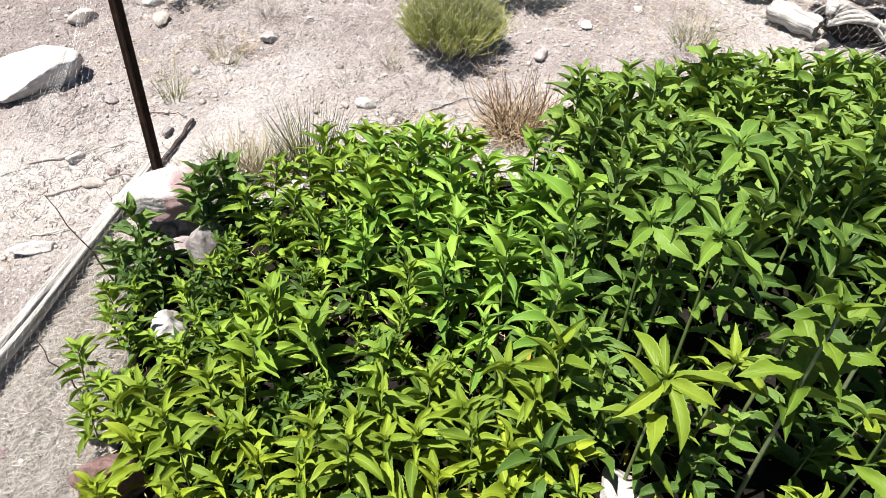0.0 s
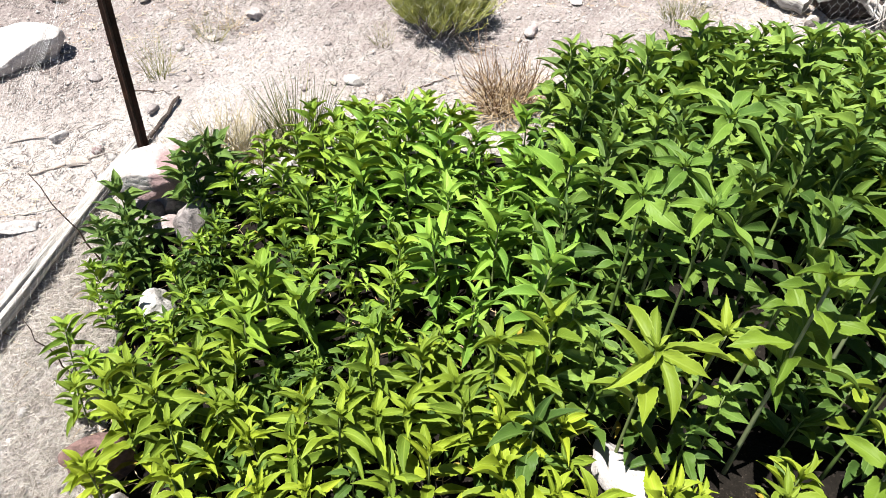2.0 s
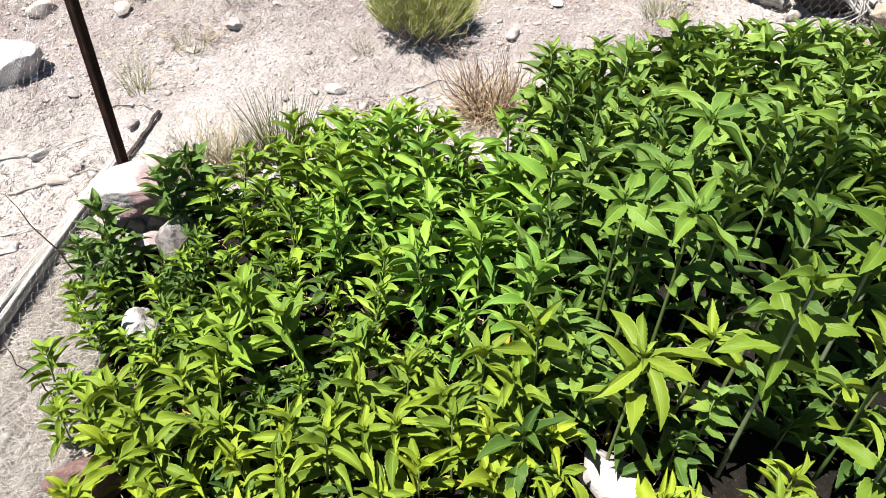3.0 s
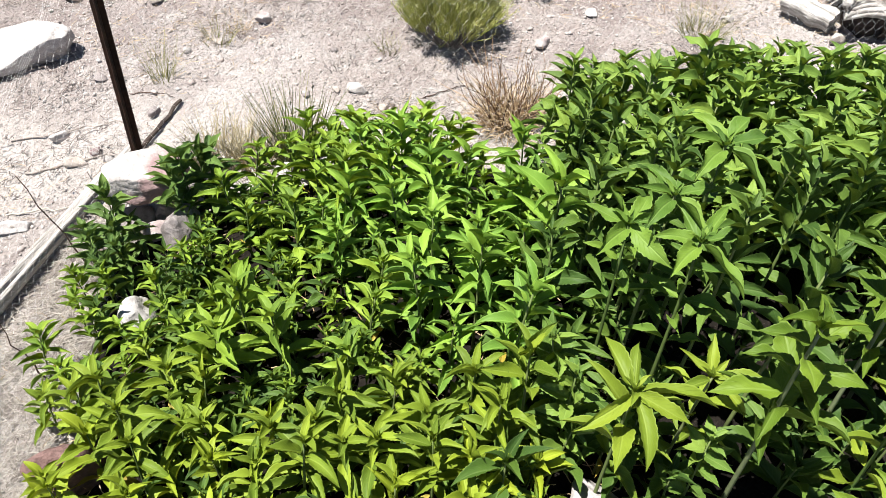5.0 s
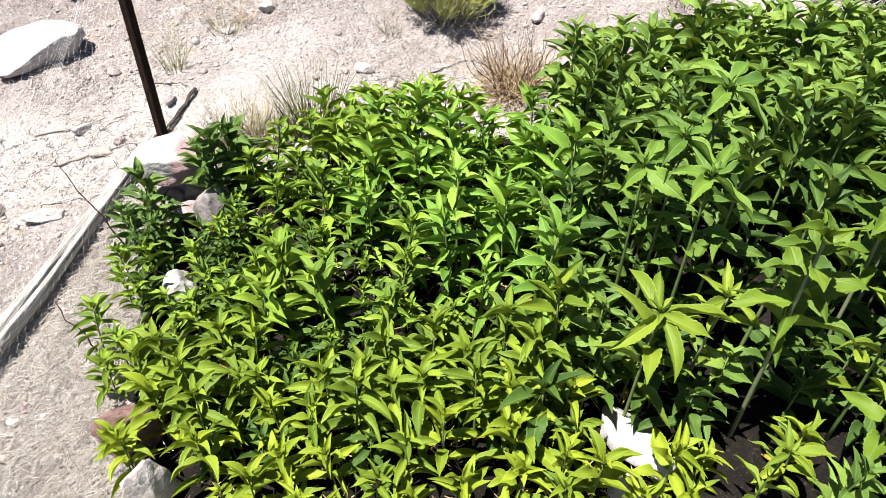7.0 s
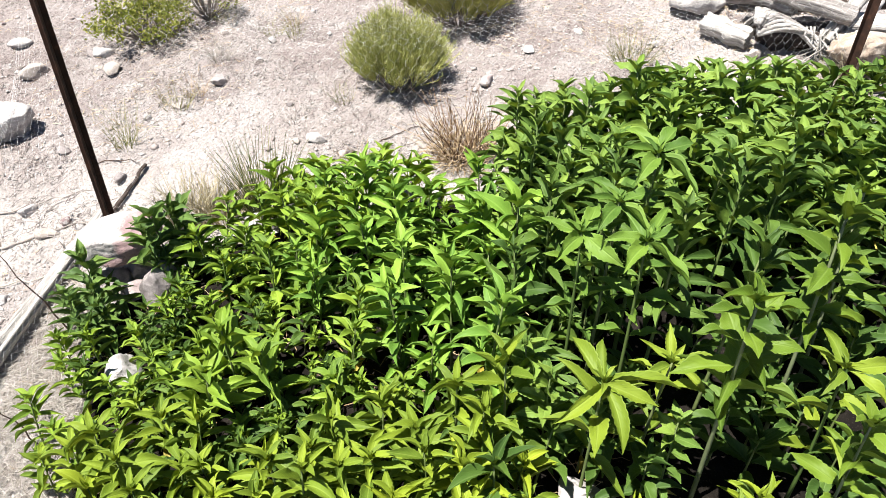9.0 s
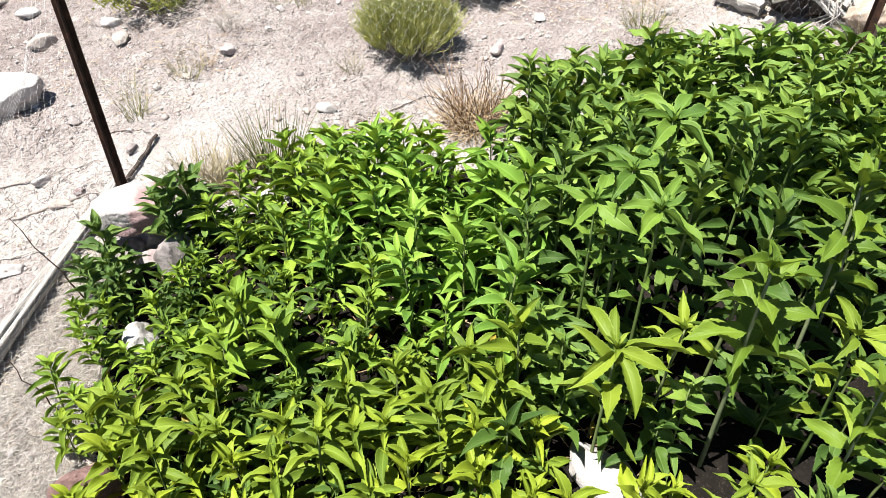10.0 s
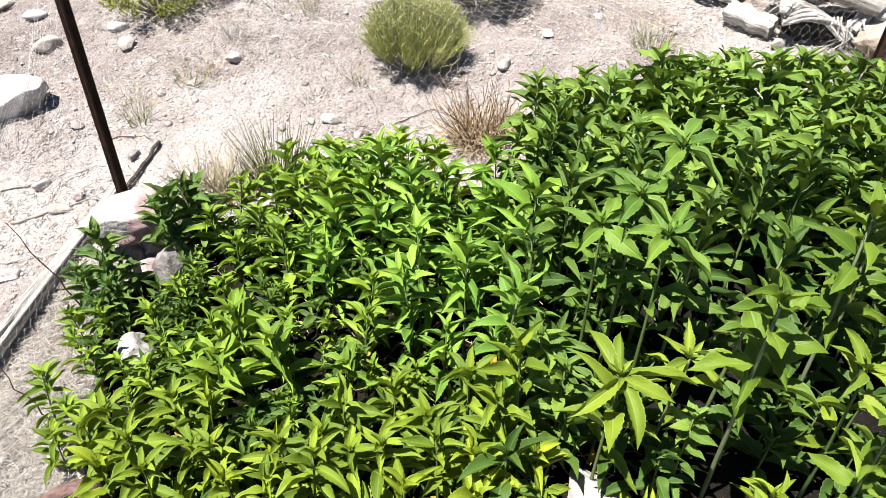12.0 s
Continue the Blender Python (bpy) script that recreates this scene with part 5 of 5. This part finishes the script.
MARKED = DARK_PLANTS + TALL_PLANTS + MIDDLE_PLANTS + LEFT_PLANTS + NEAR_EDGE
CANOPY = [(x, y, h) for k, x, y, h in MARKED if k not in ("dark", "under", "lime")] + EDGE_HEIGHTS


def bed_height(x, y):
    """How high the stalks stand, taken from the plants round the place."""
    total = weight = 0.0
    for a, b, h in CANOPY:
        w = 1 / (0.0016 + (x - a) ** 2 + (y - b) ** 2) ** 1.6
        total, weight = total + w * h, weight + w
    h = total / weight
    if y > 1.6:
        h = min(h, (0.57 if x > 0.24 else 0.37) - 0.60 * (y - 1.7))
    return max(h, 0.12)


CLEAR = [(0.40, 0.60, 0.075), (0.36, 0.50, 0.10), (0.30, 0.56, 0.07), (-1.00, 1.15, 0.07), (-0.94, 0.98, 0.05), (-0.90, 0.91, 0.05), (0.62, 0.74, 0.10), (0.80, 0.98, 0.10), (0.60, 0.52, 0.08),
         (-0.20, 0.55, 0.06), (-0.28, 0.62, 0.06), (-0.32, 0.50, 0.05), (-1.06, 0.66, 0.12), (-0.90, 0.50, 0.13), (-0.69, 1.16, 0.05), (-0.44, 1.08, 0.06), (-0.40, 0.86, 0.05),
         (0.13, 1.76, 0.09), (0.16, 1.93, 0.14), (-1.145, 1.68, 0.19), (-1.04, 1.52, 0.10), (-0.97, 1.50, 0.08), (-0.96, 1.43, 0.065), (-0.80, 1.70, 0.05), (0.69, 0.50, 0.08), (0.76, 0.58, 0.07)]
CROWNED = ("star", "cross", "high_cross", "lime")
placed = []
for kind, x, y, h in MARKED:
    plant(warmer(kind, y), x, y, h, 0 if kind in CROWNED else None, (0, 0) if kind in CROWNED else (picker.uniform(-4, 4), picker.uniform(-4, 4)))
    placed.append((x, y))
tries = 0
while tries < 14000 and len(placed) < 600:
    tries += 1
    x, y = picker.uniform(-1.18, 1.95), picker.uniform(0.36, 2.08)
    if not inside(x, y) or not inside(x - 0.05, y) or any((x - a) ** 2 + (y - b) ** 2 < r * r for a, b, r in CLEAR):
        continue
    if 0.58 < x < 1.15 and 0.50 < y < 0.98:
        continue
    h = bed_height(x, y) * (picker.uniform(0.86, 0.98) if y > 1.35 else picker.uniform(0.82, 1.0) if x < 0.25 else picker.uniform(0.80, 0.95))
    gap = 0.088 if h < 0.30 else 0.091 if h < 0.43 else 0.088 if y > 1.35 and x > 0.3 else 0.130 if x < 0.50 else 0.190
    if any((x - a) ** 2 + (y - b) ** 2 < gap * gap for a, b in placed):
        continue
    if h < 0.30:
        kind = "young" if picker.random() < 0.8 * smooth(0.8, 0.45, y) else "short" if y > picker.uniform(0.75, 1.0) else "warm"
    elif h < 0.46:
        kind = "half" if x < 0.24 else "mid"
    else:
        kind = "high" if h > 0.70 else "tall" if h > 0.57 or y < 1.3 else "mid"
    plant(kind, x, y, h, lean=(picker.uniform(-8, 8), picker.uniform(-8, 8)))
    placed.append((x, y))
low = []
tries = 0
while tries < 6000 and len(low) < 56:
    tries += 1
    x, y = picker.uniform(0.10, 1.35), picker.uniform(0.55, 1.6)
    near = min((x - a) ** 2 + (y - b) ** 2 for a, b in placed) ** 0.5
    if near < 0.05 or any((x - a) ** 2 + (y - b) ** 2 < 0.0121 for a, b in low) or (x - 0.36) ** 2 + (y - 0.58) ** 2 < 0.0169 or (x > 0.55 and y < 1.25):
        continue
    plant("under", x, y, picker.uniform(0.17, 0.32), lean=(picker.uniform(-8, 8), picker.uniform(-8, 8)))
    low.append((x, y))
low = []
while len(low) < 75:
    x, y = picker.uniform(0.34, 1.85), picker.uniform(1.40, 1.98)
    if inside(x, y) and all((x - a) ** 2 + (y - b) ** 2 > 0.0064 for a, b in low):
        plant("under", x, y, picker.uniform(0.22, 0.33), lean=(picker.uniform(-8, 8), picker.uniform(-8, 8)))
        low.append((x, y))
low = []
while len(low) < 110:
    x, y = picker.uniform(-1.0, 0.2), picker.uniform(0.55, 1.62)
    if min((x - a) ** 2 + (y - b) ** 2 for a, b in placed + low) > 0.0016 and all((x - a) ** 2 + (y - b) ** 2 > r * r for a, b, r in CLEAR):
        plant("under", x, y, 0.15, lean=(picker.uniform(-8, 8), picker.uniform(-8, 8)))
        low.append((x, y))
for x, y in ((-1.06, 1.11), (-1.12, 1.27), (-1.07, 1.32), (-0.91, 1.15), (-1.10, 1.47), (1.40, 0.97), (1.12, 0.56)):
    plant("under", x, y, 0.16, lean=(picker.uniform(-8, 8), picker.uniform(-8, 8)))
mass = bpy.data.meshes.new("plant_mass")
mass.from_pydata(np.concatenate(CROWD["co"]).tolist(), [], CROWD["face"])
for mat in CROWD["mats"]:
    mass.materials.append(mat)
mass.polygons.foreach_set("material_index", CROWD["slot"])
mass.polygons.foreach_set("use_smooth", [True] * len(mass.polygons))
mass.uv_layers.new(name="UVMap").data.foreach_set("uv", np.concatenate(CROWD["uv"]).astype(np.float32))
tagged(new("plant_mass", mass), "crowded leafy green plants at the back of the bed", "plants", kind="stuff")
for slots in KINDS.values():
    for base, _, used in slots:
        if not used:
            for ob in list(base.children):
                bpy.data.objects.remove(ob)
            bpy.data.objects.remove(base)
